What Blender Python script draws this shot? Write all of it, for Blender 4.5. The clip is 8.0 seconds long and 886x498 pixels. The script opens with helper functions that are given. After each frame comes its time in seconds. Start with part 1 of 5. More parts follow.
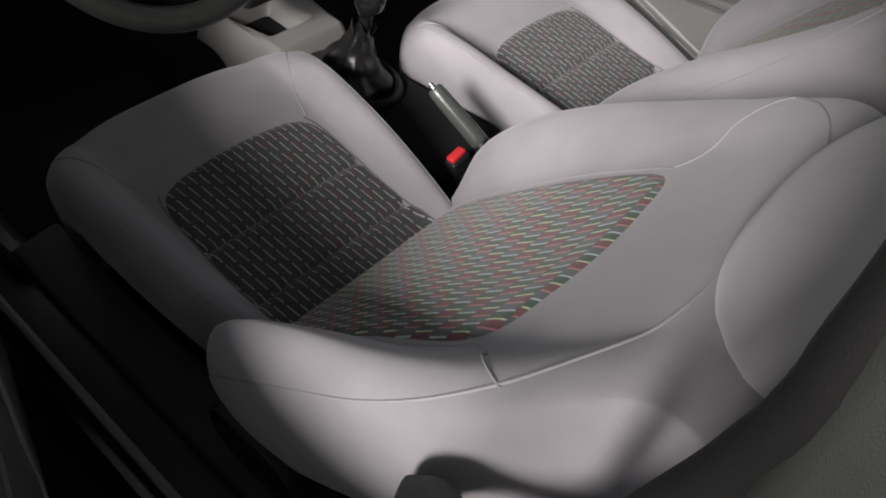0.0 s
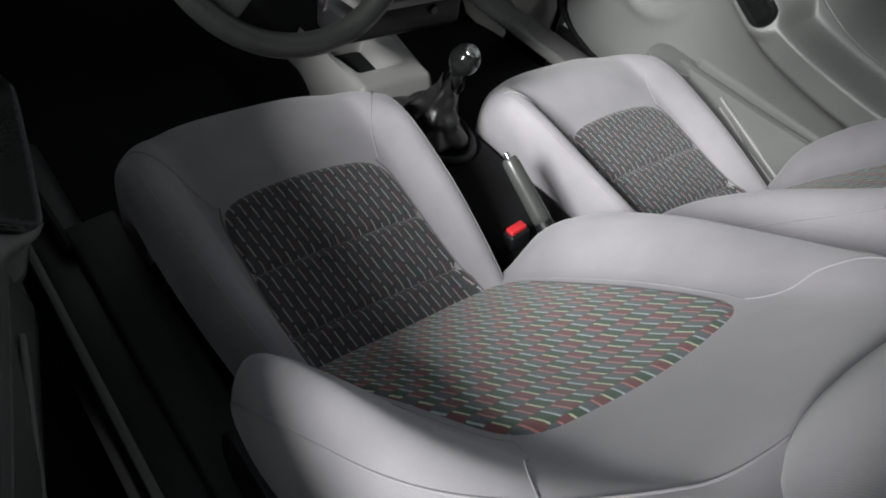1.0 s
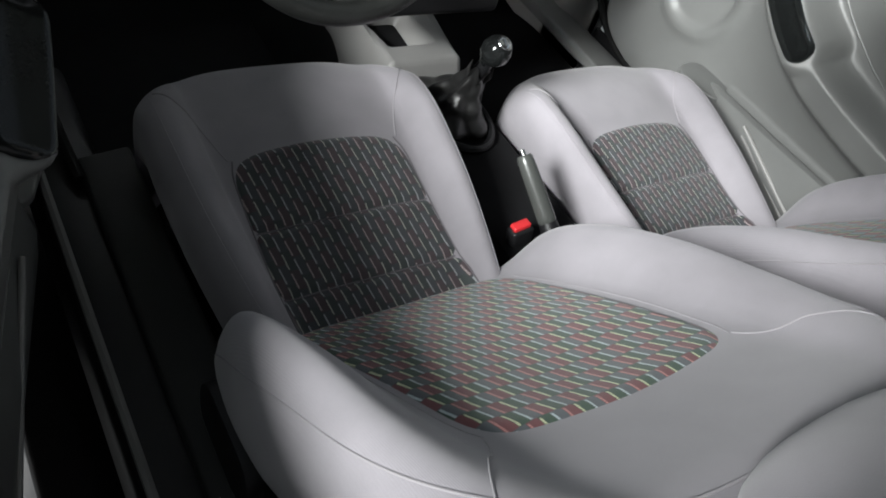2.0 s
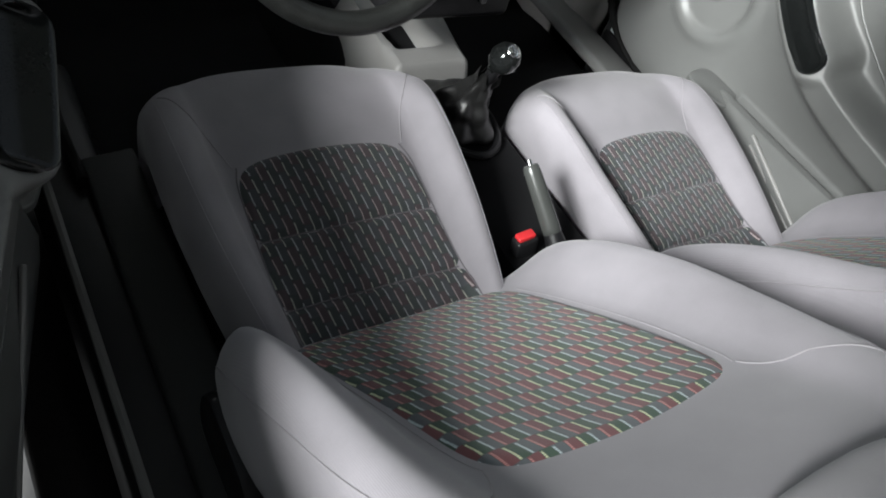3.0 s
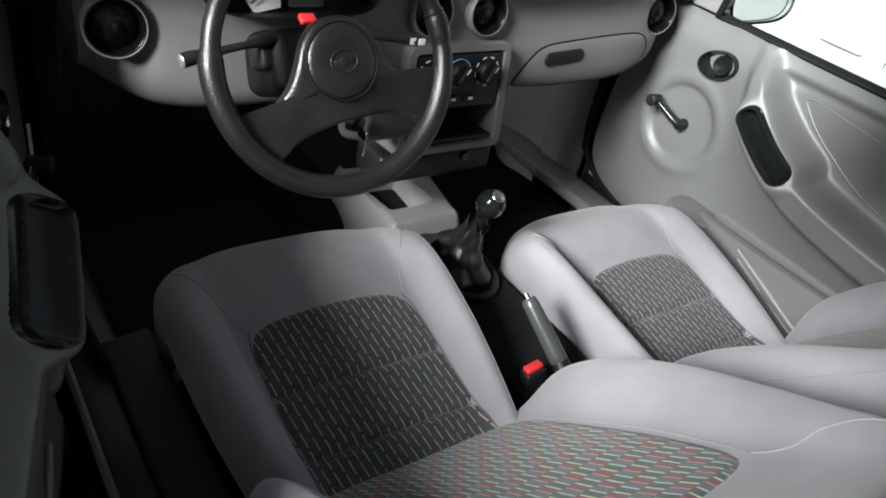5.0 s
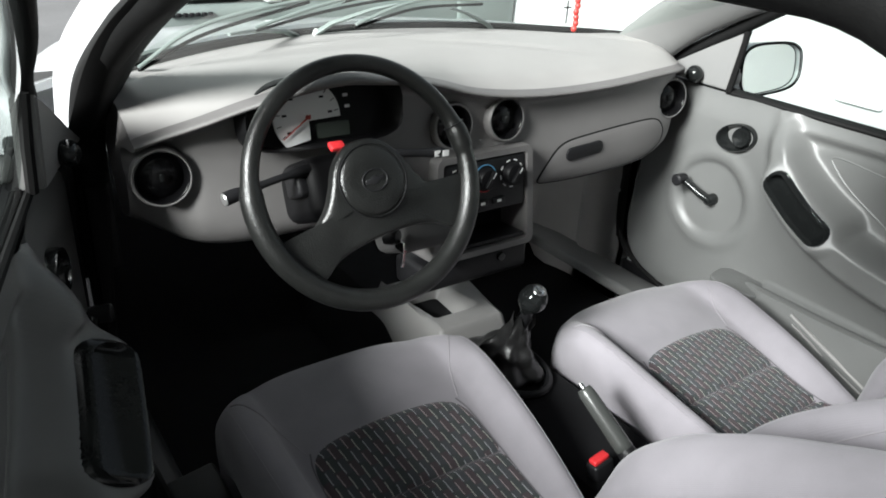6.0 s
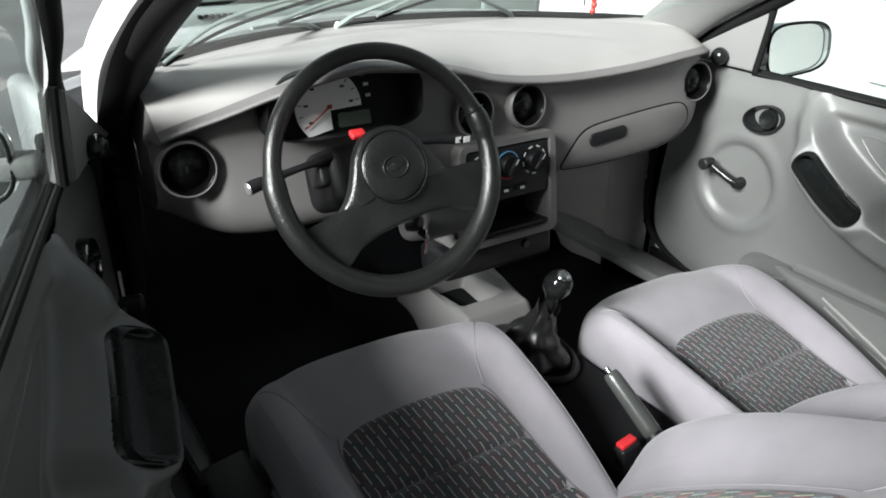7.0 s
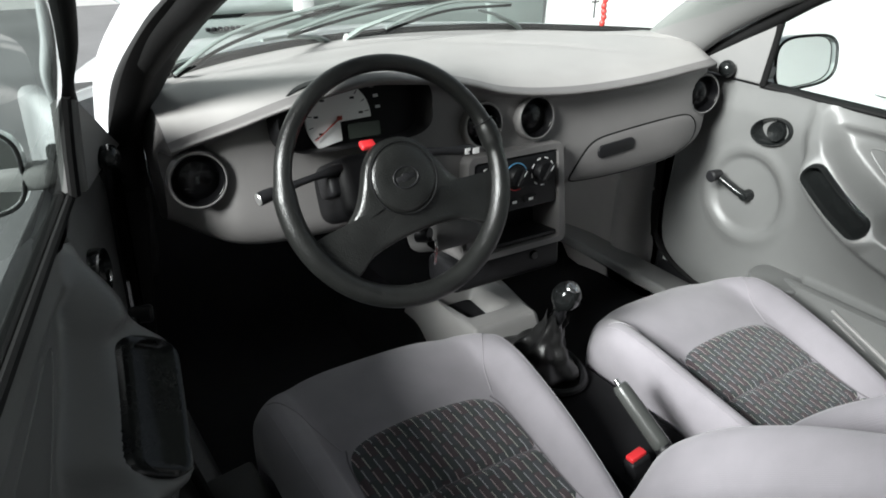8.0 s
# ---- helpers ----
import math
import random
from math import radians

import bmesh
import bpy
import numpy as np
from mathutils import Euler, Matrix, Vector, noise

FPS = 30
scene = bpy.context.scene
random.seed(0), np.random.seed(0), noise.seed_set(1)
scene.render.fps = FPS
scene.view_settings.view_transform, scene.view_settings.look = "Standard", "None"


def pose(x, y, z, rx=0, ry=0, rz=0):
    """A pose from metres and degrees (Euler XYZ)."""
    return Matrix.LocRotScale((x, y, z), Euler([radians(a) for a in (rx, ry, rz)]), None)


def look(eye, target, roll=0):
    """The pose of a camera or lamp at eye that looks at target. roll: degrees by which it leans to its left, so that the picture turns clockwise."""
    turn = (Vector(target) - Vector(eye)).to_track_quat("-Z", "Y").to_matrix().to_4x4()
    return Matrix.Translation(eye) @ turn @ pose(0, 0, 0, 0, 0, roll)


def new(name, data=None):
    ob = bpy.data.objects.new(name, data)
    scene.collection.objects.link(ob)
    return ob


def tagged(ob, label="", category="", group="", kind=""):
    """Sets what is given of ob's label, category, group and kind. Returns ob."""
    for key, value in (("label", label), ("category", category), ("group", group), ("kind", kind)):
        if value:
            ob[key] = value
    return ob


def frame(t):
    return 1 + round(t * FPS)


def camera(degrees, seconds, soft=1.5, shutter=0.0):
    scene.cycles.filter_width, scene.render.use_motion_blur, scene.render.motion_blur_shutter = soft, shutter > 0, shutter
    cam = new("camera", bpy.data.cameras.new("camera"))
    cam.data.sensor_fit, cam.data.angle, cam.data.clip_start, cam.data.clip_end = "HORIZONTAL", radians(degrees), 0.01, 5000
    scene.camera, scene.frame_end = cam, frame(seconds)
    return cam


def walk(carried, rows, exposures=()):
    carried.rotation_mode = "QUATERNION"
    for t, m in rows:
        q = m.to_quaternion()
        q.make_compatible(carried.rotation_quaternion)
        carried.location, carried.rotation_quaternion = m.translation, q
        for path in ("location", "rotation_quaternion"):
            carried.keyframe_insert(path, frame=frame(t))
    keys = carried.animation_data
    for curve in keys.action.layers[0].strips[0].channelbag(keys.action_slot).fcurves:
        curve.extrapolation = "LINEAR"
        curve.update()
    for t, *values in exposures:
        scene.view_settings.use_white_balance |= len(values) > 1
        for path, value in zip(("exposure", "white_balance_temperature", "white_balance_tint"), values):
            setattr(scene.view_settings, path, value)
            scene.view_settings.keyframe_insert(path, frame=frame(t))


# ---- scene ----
# Camera: phone held in the opening of the driver's door, tilting up from the seats to the dashboard
cam = camera(60.7, 8.0, soft=1.8)
PATH = [
    (0, (-0.823, -0.907, 1.221), (0.243, -0.025, -0.222), 3.8),
    (0.5, (-0.817, -0.869, 1.221), (0.217, 0.079, -0.204), 6.6),
    (1, (-0.829, -0.86, 1.228), (0.239, 0.139, -0.137), 13.7),
    (1.5, (-0.829, -0.862, 1.237), (0.243, 0.12, -0.136), 20.3),
    (3, (-0.818, -0.828, 1.262), (0.213, 0.115, -0.169), 24.2),
    (3.5, (-0.81, -0.788, 1.278), (0.268, 0.099, -0.154), 25.7),
    (4, (-0.807, -0.774, 1.28), (0.285, 0.11, -0.143), 26.3),
    (4.5, (-0.824, -0.817, 1.271), (0.271, 0.197, -0.061), 21.5),
    (5, (-0.844, -0.886, 1.269), (0.252, 0.356, 0.148), 13.4),
    (5.2, (-0.846, -0.9, 1.271), (0.242, 0.413, 0.225), 10.3),
    (6.3, (-0.859, -0.922, 1.264), (0.18, 0.548, 0.394), 2.4),
    (6.5, (-0.856, -0.931, 1.259), (0.162, 0.554, 0.387), 2.0),
    (7, (-0.853, -0.93, 1.255), (0.136, 0.562, 0.362), 1.3),
    (7.5, (-0.855, -0.925, 1.251), (0.129, 0.573, 0.364), 1.6),
    (8, (-0.86, -0.926, 1.253), (0.127, 0.584, 0.389), 1.3),
]
EXPOSURES = [(0.0, 1.0, 6900, 17), (1.0, 1.2, 6550, 11), (3.0, 1.38, 6500, 10), (4.5, 1.36, 6500, 10), (6.3, 1.35, 6500, 10), (8.0, 1.35, 6500, 10)]
walk(cam, [(t, look(eye, target, roll)) for t, eye, target, roll in PATH], EXPOSURES)

# ---- light ----
SUN_DIR = Vector((-0.84, -0.22, 0.45)).normalized()     # towards the bright side of the sky, behind and beside the open door
world = bpy.data.worlds.new("daylight")
scene.world = world
world.use_nodes = True
wn = world.node_tree.nodes
sky = wn.new("ShaderNodeTexSky")
sky.sky_type = 'NISHITA'
sky.sun_disc = False
sky.sun_elevation = math.asin(SUN_DIR.z)
sky.sun_rotation = math.atan2(SUN_DIR.x, SUN_DIR.y)
sky.air_density, sky.dust_density, sky.ozone_density = 1.0, 1.5, 1.0
wn["Background"].inputs["Strength"].default_value = 0.06
haze = wn.new("ShaderNodeHueSaturation")            # hazy, nearly colourless sky
haze.inputs["Saturation"].default_value = 0.35
world.node_tree.links.new(sky.outputs["Color"], haze.inputs["Color"])
world.node_tree.links.new(haze.outputs["Color"], wn["Background"].inputs["Color"])

sun_data = bpy.data.lights.new("sun", 'SUN')
sun_data.energy = 5.2
sun_data.angle = radians(20)
sun_data.color = (0.97, 1.0, 0.99)
sun_ob = new("sun", sun_data)
sun_ob.matrix_world = look(SUN_DIR * 10, (0, 0, 0))


# ---- materials ----
def node_mat(name):
    m = bpy.data.materials.new(name)
    m.use_nodes = True
    nt = m.node_tree
    return m, nt, nt.nodes["Principled BSDF"]


def tint(c, k):
    return (c[0] * k, c[1] * k, c[2] * k, 1.0)


def surface(name, colour, rough=0.5, metal=0.0, grain=900.0, relief=0.15, stain=6.0, vary=0.12, coat=0.0, spec=0.5, sheen=0.0):
    """A plain material with blotches at one scale, grain at another and fine relief."""
    m, nt, b = node_mat(name)
    N, L = nt.nodes, nt.links
    co = N.new("ShaderNodeTexCoord")
    big = N.new("ShaderNodeTexNoise")
    big.inputs["Scale"].default_value, big.inputs["Detail"].default_value, big.inputs["Roughness"].default_value = stain, 6, 0.6
    fine = N.new("ShaderNodeTexNoise")
    fine.inputs["Scale"].default_value, fine.inputs["Detail"].default_value = grain, 2
    for t in (big, fine):
        L.new(co.outputs["Object"], t.inputs["Vector"])
    add = N.new("ShaderNodeMath")
    add.operation = 'MULTIPLY_ADD'
    add.inputs[1].default_value = 0.35
    L.new(fine.outputs["Fac"], add.inputs[0])
    L.new(big.outputs["Fac"], add.inputs[2])
    ramp = N.new("ShaderNodeValToRGB")
    ramp.color_ramp.elements[0].position, ramp.color_ramp.elements[1].position = 0.45, 0.95
    ramp.color_ramp.elements[0].color = tint(colour, 1 - vary)
    ramp.color_ramp.elements[1].color = tint(colour, 1 + vary)
    L.new(add.outputs[0], ramp.inputs["Fac"])
    L.new(ramp.outputs["Color"], b.inputs["Base Color"])
    rr = N.new("ShaderNodeMapRange")
    rr.inputs["To Min"].default_value, rr.inputs["To Max"].default_value = max(0.02, rough - 0.08), min(1.0, rough + 0.08)
    L.new(big.outputs["Fac"], rr.inputs["Value"])
    L.new(rr.outputs["Result"], b.inputs["Roughness"])
    b.inputs["Metallic"].default_value = metal
    b.inputs["Specular IOR Level"].default_value = spec
    b.inputs["Coat Weight"].default_value = coat
    b.inputs["Sheen Weight"].default_value = sheen
    if relief > 0:
        bump = N.new("ShaderNodeBump")
        bump.inputs["Strength"].default_value, bump.inputs["Distance"].default_value = relief, 0.001
        L.new(fine.outputs["Fac"], bump.inputs["Height"])
        L.new(bump.outputs["Normal"], b.inputs["Normal"])
    return m


def velour(name, colour):
    """Knitted seat cloth: fine ribs, pile and slightly rubbed patches."""
    m, nt, b = node_mat(name)
    N, L = nt.nodes, nt.links
    co = N.new("ShaderNodeTexCoord")
    rub = N.new("ShaderNodeTexNoise")
    rub.inputs["Scale"].default_value, rub.inputs["Detail"].default_value = 9, 5
    pile = N.new("ShaderNodeTexNoise")
    pile.inputs["Scale"].default_value, pile.inputs["Detail"].default_value = 1400, 2
    rib = N.new("ShaderNodeTexWave")
    rib.wave_type, rib.bands_direction = 'BANDS', 'X'
    rib.inputs["Scale"].default_value, rib.inputs["Distortion"].default_value, rib.inputs["Detail"].default_value = 210, 1.5, 1
    for t in (rub, pile, rib):
        L.new(co.outputs["Object"], t.inputs["Vector"])
    mixed = N.new("ShaderNodeMath")
    mixed.operation = 'MULTIPLY_ADD'
    mixed.inputs[1].default_value = 0.45
    L.new(pile.outputs["Fac"], mixed.inputs[0])
    L.new(rub.outputs["Fac"], mixed.inputs[2])
    ramp = N.new("ShaderNodeValToRGB")
    ramp.color_ramp.elements[0].position, ramp.color_ramp.elements[1].position = 0.42, 1.0
    ramp.color_ramp.elements[0].color, ramp.color_ramp.elements[1].color = tint(colour, 0.84), tint(colour, 1.14)
    L.new(mixed.outputs[0], ramp.inputs["Fac"])
    L.new(ramp.outputs["Color"], b.inputs["Base Color"])
    b.inputs["Roughness"].default_value = 0.9
    b.inputs["Specular IOR Level"].default_value = 0.15
    b.inputs["Sheen Weight"].default_value = 0.25
    b.inputs["Sheen Roughness"].default_value = 0.5
    h = N.new("ShaderNodeMath")
    h.operation = 'MULTIPLY_ADD'
    h.inputs[1].default_value = 0.5
    L.new(rib.outputs["Fac"], h.inputs[0])
    L.new(pile.outputs["Fac"], h.inputs[2])
    bump = N.new("ShaderNodeBump")
    bump.inputs["Strength"].default_value, bump.inputs["Distance"].default_value = 0.20, 0.001
    L.new(h.outputs[0], bump.inputs["Height"])
    L.new(bump.outputs["Normal"], b.inputs["Normal"])
    return m


def dash_cloth(name, fill=1.0, reach=0.46, width=0.115, stagger=0.0, length=0.029, step=0.45):
    """Jacquard seat centre: slanting blocks in three dull colours, each with a dotted light thread along one side. fill: how strong the blocks' colours are."""
    m, nt, b = node_mat(name)
    N, L = nt.nodes, nt.links

    def mth(op, a, c=None, d=None):
        n = N.new("ShaderNodeMath")
        n.operation = op
        for k, v in enumerate((a, c, d)):
            if v is None:
                continue
            if isinstance(v, (int, float)):
                n.inputs[k].default_value = v
            else:
                L.new(v, n.inputs[k])
        return n.outputs[0]

    uv = N.new("ShaderNodeUVMap")
    sep = N.new("ShaderNodeSeparateXYZ")
    L.new(uv.outputs["UV"], sep.inputs[0])
    wob = N.new("ShaderNodeTexNoise")
    wob.inputs["Scale"].default_value = 60
    L.new(uv.outputs["UV"], wob.inputs["Vector"])
    x = mth('MULTIPLY_ADD', wob.outputs["Fac"], 0.0022, sep.outputs[0])
    y = sep.outputs[1]
    lengths = mth('DIVIDE', y, length)
    lean = mth('ADD', mth('MULTIPLY', y, 7.0), mth('MULTIPLY', mth('FLOOR', lengths), step))     # the threads lean a little, and each block steps aside from the last
    cols = mth('ADD', mth('DIVIDE', x, 0.0150), lean)
    col = mth('FLOOR', cols)
    fx = mth('SUBTRACT', cols, col)
    rows = mth('ADD', lengths, mth('MULTIPLY', col, stagger))   # each column of blocks is set off from the last
    row = mth('FLOOR', rows)
    fy = mth('SUBTRACT', rows, row)
    side_x = mth('LESS_THAN', mth('ABSOLUTE', mth('SUBTRACT', fx, 0.13)), width)
    side_y = mth('LESS_THAN', mth('ABSOLUTE', mth('SUBTRACT', fy, 0.48)), reach)
    dots = mth('GREATER_THAN', mth('SINE', mth('MULTIPLY', y, 2600.0)), -0.55)
    dash = mth('MULTIPLY', mth('MULTIPLY', side_x, side_y), dots)
    pick = mth('DIVIDE', mth('ADD', mth('MODULO', mth('ADD', mth('ADD', col, row), 300.0), 3.0), 0.5), 3.0)
    lit = 0.15 + 0.85 * fill                        # threads of the paler weave are nearly grey
    thread = N.new("ShaderNodeValToRGB")
    thread.color_ramp.interpolation = 'CONSTANT'
    e = thread.color_ramp.elements
    e[0].position, e[0].color = 0.0, (0.66, 0.68, 0.44, 1)
    e[1].position, e[1].color = 0.3333, (0.50, 0.58, 0.60, 1)
    e.new(0.6667).color = (0.50, 0.24, 0.22, 1)
    for stop in e:
        stop.color = tuple((0.54 + (v - 0.54) * lit) * (0.62 + 0.38 * fill) for v in stop.color[:3]) + (1.0,)
    L.new(pick, thread.inputs["Fac"])
    ground = N.new("ShaderNodeValToRGB")
    ground.color_ramp.interpolation = 'CONSTANT'
    e = ground.color_ramp.elements
    plain = (0.050, 0.052, 0.057)
    for k, (at, dye) in enumerate(((0.0, (0.044, 0.074, 0.053)), (0.3333, (0.088, 0.098, 0.107)), (0.6667, (0.140, 0.056, 0.060)))):
        stop = e[k] if k < 2 else e.new(at)
        stop.position = at
        stop.color = tuple(p + (d - p) * fill for p, d in zip(plain, dye)) + (1.0,)
    L.new(pick, ground.inputs["Fac"])
    weave = N.new("ShaderNodeTexNoise")
    weave.inputs["Scale"].default_value, weave.inputs["Detail"].default_value = 1500, 2
    L.new(uv.outputs["UV"], weave.inputs["Vector"])
    mix = N.new("ShaderNodeMix")
    mix.data_type = 'RGBA'
    L.new(dash, mix.inputs["Factor"])
    L.new(ground.outputs["Color"], mix.inputs["A"])
    L.new(thread.outputs["Color"], mix.inputs["B"])
    mul = N.new("ShaderNodeMix")
    mul.data_type, mul.blend_type = 'RGBA', 'MULTIPLY'
    mul.inputs["Factor"].default_value = 0.5
    L.new(mix.outputs["Result"], mul.inputs["A"])
    wr = N.new("ShaderNodeMapRange")
    wr.inputs["To Min"].default_value, wr.inputs["To Max"].default_value = 0.5, 1.5
    L.new(weave.outputs["Fac"], wr.inputs["Value"])
    L.new(wr.outputs["Result"], mul.inputs["B"])
    L.new(mul.outputs["Result"], b.inputs["Base Color"])
    b.inputs["Roughness"].default_value = 0.92
    b.inputs["Specular IOR Level"].default_value = 0.1
    b.inputs["Sheen Weight"].default_value = 0.2
    hgt = mth('MULTIPLY_ADD', dash, 0.8, weave.outputs["Fac"])
    bump = N.new("ShaderNodeBump")
    bump.inputs["Strength"].default_value, bump.inputs["Distance"].default_value = 0.3, 0.001
    L.new(hgt, bump.inputs["Height"])
    L.new(bump.outputs["Normal"], b.inputs["Normal"])
    return m


def glass_mat(name, colour, gloss=0.05, graze=0.22):
    m, nt, b = node_mat(name)
    N, L = nt.nodes, nt.links
    N.remove(b)
    tr = N.new("ShaderNodeBsdfTransparent")
    tr.inputs["Color"].default_value = (*colour, 1)
    gl = N.new("ShaderNodeBsdfGlossy")
    gl.inputs["Roughness"].default_value = 0.02
    lw = N.new("ShaderNodeLayerWeight")
    lw.inputs["Blend"].default_value = 0.5
    fr = N.new("ShaderNodeMath")
    fr.operation = 'POWER'
    fr.inputs[1].default_value = 4.5
    L.new(lw.outputs["Facing"], fr.inputs[0])
    dust = N.new("ShaderNodeTexNoise")
    dust.inputs["Scale"].default_value = 12
    k = N.new("ShaderNodeMath")
    k.operation = 'MULTIPLY_ADD'
    k.inputs[1].default_value, k.inputs[2].default_value = gloss, 0.03
    L.new(dust.outputs["Fac"], k.inputs[0])
    fac = N.new("ShaderNodeMath")
    fac.operation = 'MULTIPLY_ADD'
    fac.inputs[1].default_value = graze
    L.new(fr.outputs[0], fac.inputs[0])
    L.new(k.outputs[0], fac.inputs[2])
    mix = N.new("ShaderNodeMixShader")
    L.new(fac.outputs[0], mix.inputs[0])
    L.new(tr.outputs[0], mix.inputs[1])
    L.new(gl.outputs[0], mix.inputs[2])
    L.new(mix.outputs[0], N["Material Output"].inputs[0])
    return m


GREY_CLOTH = velour("grey velour", (0.235, 0.222, 0.240))
DASH_CLOTH = dash_cloth("patterned cloth", 1.0, 0.45, 0.095)
CUSHION_CLOTH = dash_cloth("patterned cloth with plain dashes", 0.2, 0.40, 0.08, 0.36, 0.033, 0.0)
THREAD = surface("seam thread", (0.26, 0.247, 0.262), 0.85, grain=1800, relief=0.3)
DARK_SEAM = surface("seam groove", (0.12, 0.11, 0.12), 0.9)
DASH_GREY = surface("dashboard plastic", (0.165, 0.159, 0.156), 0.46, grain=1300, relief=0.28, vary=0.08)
# Same plastic as the fascia; windscreen skylight is put into this paler tone.
DASH_TOP_LIT = surface("dashboard plastic, skylit tone", (0.33, 0.322, 0.312), 0.5, grain=1300, relief=0.28, vary=0.08)
DOOR_GREY = surface("door trim plastic", (0.128, 0.130, 0.127), 0.37, grain=1400, relief=0.22, vary=0.07)
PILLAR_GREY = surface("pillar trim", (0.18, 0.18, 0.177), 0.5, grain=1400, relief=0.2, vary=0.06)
# Near black, so it also carries the shade on the driver's sill cover.
PILLAR_DARK = surface("near-black trim, shade included", (0.010, 0.011, 0.0105), 0.65, grain=1200, relief=0.2, vary=0.15)
# Lighter than the door grey, to replace light that misses the footwell.
KICK_GREY = surface("brightened footwell plastic", (0.32, 0.312, 0.305), 0.5, grain=1300, relief=0.2, vary=0.08)
CONSOLE_GREY = surface("console plastic", (0.22, 0.215, 0.21), 0.45, grain=1200, relief=0.22, vary=0.08)
BLACK_PLASTIC = surface("black plastic", (0.011, 0.011, 0.012), 0.42, grain=1500, relief=0.2, vary=0.2, spec=0.28)
GLOSS_BLACK = surface("glossy black plastic", (0.010, 0.011, 0.011), 0.13, grain=600, relief=0.02, vary=0.2, spec=0.35)
WHEEL_BLACK = surface("worn black wheel grip", (0.010, 0.0105, 0.010), 0.31, grain=430, relief=0.7, stain=22, vary=0.3)
CLUSTER_BLACK = surface("instrument hood", (0.004, 0.004, 0.0045), 0.5, grain=1500, relief=0.1, spec=0.2)
NEEDLE_RED = surface("needle", (0.42, 0.05, 0.035), 0.45, relief=0)
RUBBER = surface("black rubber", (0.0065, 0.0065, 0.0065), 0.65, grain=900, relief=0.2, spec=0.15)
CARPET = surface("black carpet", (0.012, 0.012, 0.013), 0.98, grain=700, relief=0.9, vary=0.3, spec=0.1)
LEATHERETTE = surface("gear gaiter leatherette", (0.014, 0.014, 0.014), 0.33, grain=420, relief=0.6, vary=0.2)
CHROME = surface("chrome", (0.80, 0.80, 0.80), 0.22, metal=1.0, grain=300, relief=0.0)
STRIP_METAL = surface("bright sill moulding", (0.62, 0.62, 0.61), 0.35, metal=0.3, grain=700, relief=0.05)
STEEL = surface("brushed sill strip", (0.55, 0.55, 0.54), 0.3, metal=0.8, grain=700, relief=0.1)
RED_PLASTIC = surface("red plastic", (0.62, 0.030, 0.035), 0.4, grain=900, relief=0.1)
WHITE_PRINT = surface("white print", (0.75, 0.75, 0.74), 0.6, relief=0)
BLUE_PRINT = surface("blue print", (0.10, 0.30, 0.50), 0.6, relief=0)
DIAL_FACE = surface("white dial face", (0.86, 0.86, 0.85), 0.55, relief=0.05, vary=0.04)
LCD_FACE = surface("dark display", (0.035, 0.045, 0.036), 0.25, relief=0)
SILVER_PAINT = surface("silver car paint", (0.76, 0.78, 0.79), 0.32, metal=0.10, grain=2500, relief=0.05, vary=0.05, coat=0.8)
WHITE_PAINT = surface("white car paint", (0.80, 0.80, 0.80), 0.3, grain=2500, relief=0.03, vary=0.03, coat=0.7)
HEADLINER = surface("headliner felt", (0.26, 0.255, 0.25), 0.95, grain=900, relief=0.4)
CONCRETE = surface("yard concrete", (0.13, 0.13, 0.132), 0.9, grain=60, relief=0.5, stain=1.2, vary=0.2)
PLASTER = surface("white plaster", (0.78, 0.78, 0.76), 0.9, grain=120, relief=0.5, stain=1.0, vary=0.06)
MIRROR = surface("mirror silver", (0.86, 0.88, 0.86), 0.015, metal=1.0, relief=0, vary=0.02)
SCREEN_GLASS = glass_mat("windscreen glass", (0.90, 0.96, 0.93))
SIDE_GLASS = glass_mat("side window glass", (0.84, 0.92, 0.89), 0.05, 0.85)
COLUMN_GREY = surface("column cover plastic", (0.06, 0.059, 0.058), 0.5, grain=1300, relief=0.25, vary=0.08)
VAN_PANEL = surface("pale green-grey van paint", (0.42, 0.48, 0.46), 0.35, grain=2000, relief=0.03, coat=0.5)
VAN_BUMPER = surface("green-grey bumper", (0.16, 0.19, 0.18), 0.5, grain=900, relief=0.1)
BELT_WEB = surface("seat belt webbing", (0.022, 0.022, 0.023), 0.7, grain=1600, relief=0.6)
RED_BEADS = surface("red beads", (0.55, 0.06, 0.05), 0.35, relief=0.1)

# ---- mesh helpers ----
XF = [Matrix.Identity(4)]           # the pose given to all parts of the thing that is being built


def thing(name, label, category, base, group="", kind=""):
    ob = new(name)
    ob.empty_display_size = 0.05
    ob.location = XF[0] @ Vector(base)
    return tagged(ob, label, category, group, kind)


def root_of(ob):
    while ob.parent:
        ob = ob.parent
    return ob


def part(name, bm, material, parent=None, label="", smooth=True, sharp=40):
    """Links bm, given in the car's own metres, as one mesh under a thing or a part."""
    m = XF[0].copy()
    bm.transform(m)
    if m.determinant() < 0:
        bmesh.ops.reverse_faces(bm, faces=bm.faces[:])
    if parent:
        bm.transform(Matrix.Translation(-root_of(parent).location))
    me = bpy.data.meshes.new(name)
    if smooth:
        for f in bm.faces:
            f.smooth = True
        lim = radians(sharp)
        for e in bm.edges:
            if len(e.link_faces) == 2 and e.calc_face_angle(0) > lim:
                e.smooth = False
    bm.to_mesh(me)
    bm.free()
    me.materials.append(material)
    ob = new(name, me)
    if parent:
        ob.parent = parent
    if label:
        ob["label"] = label
    return ob


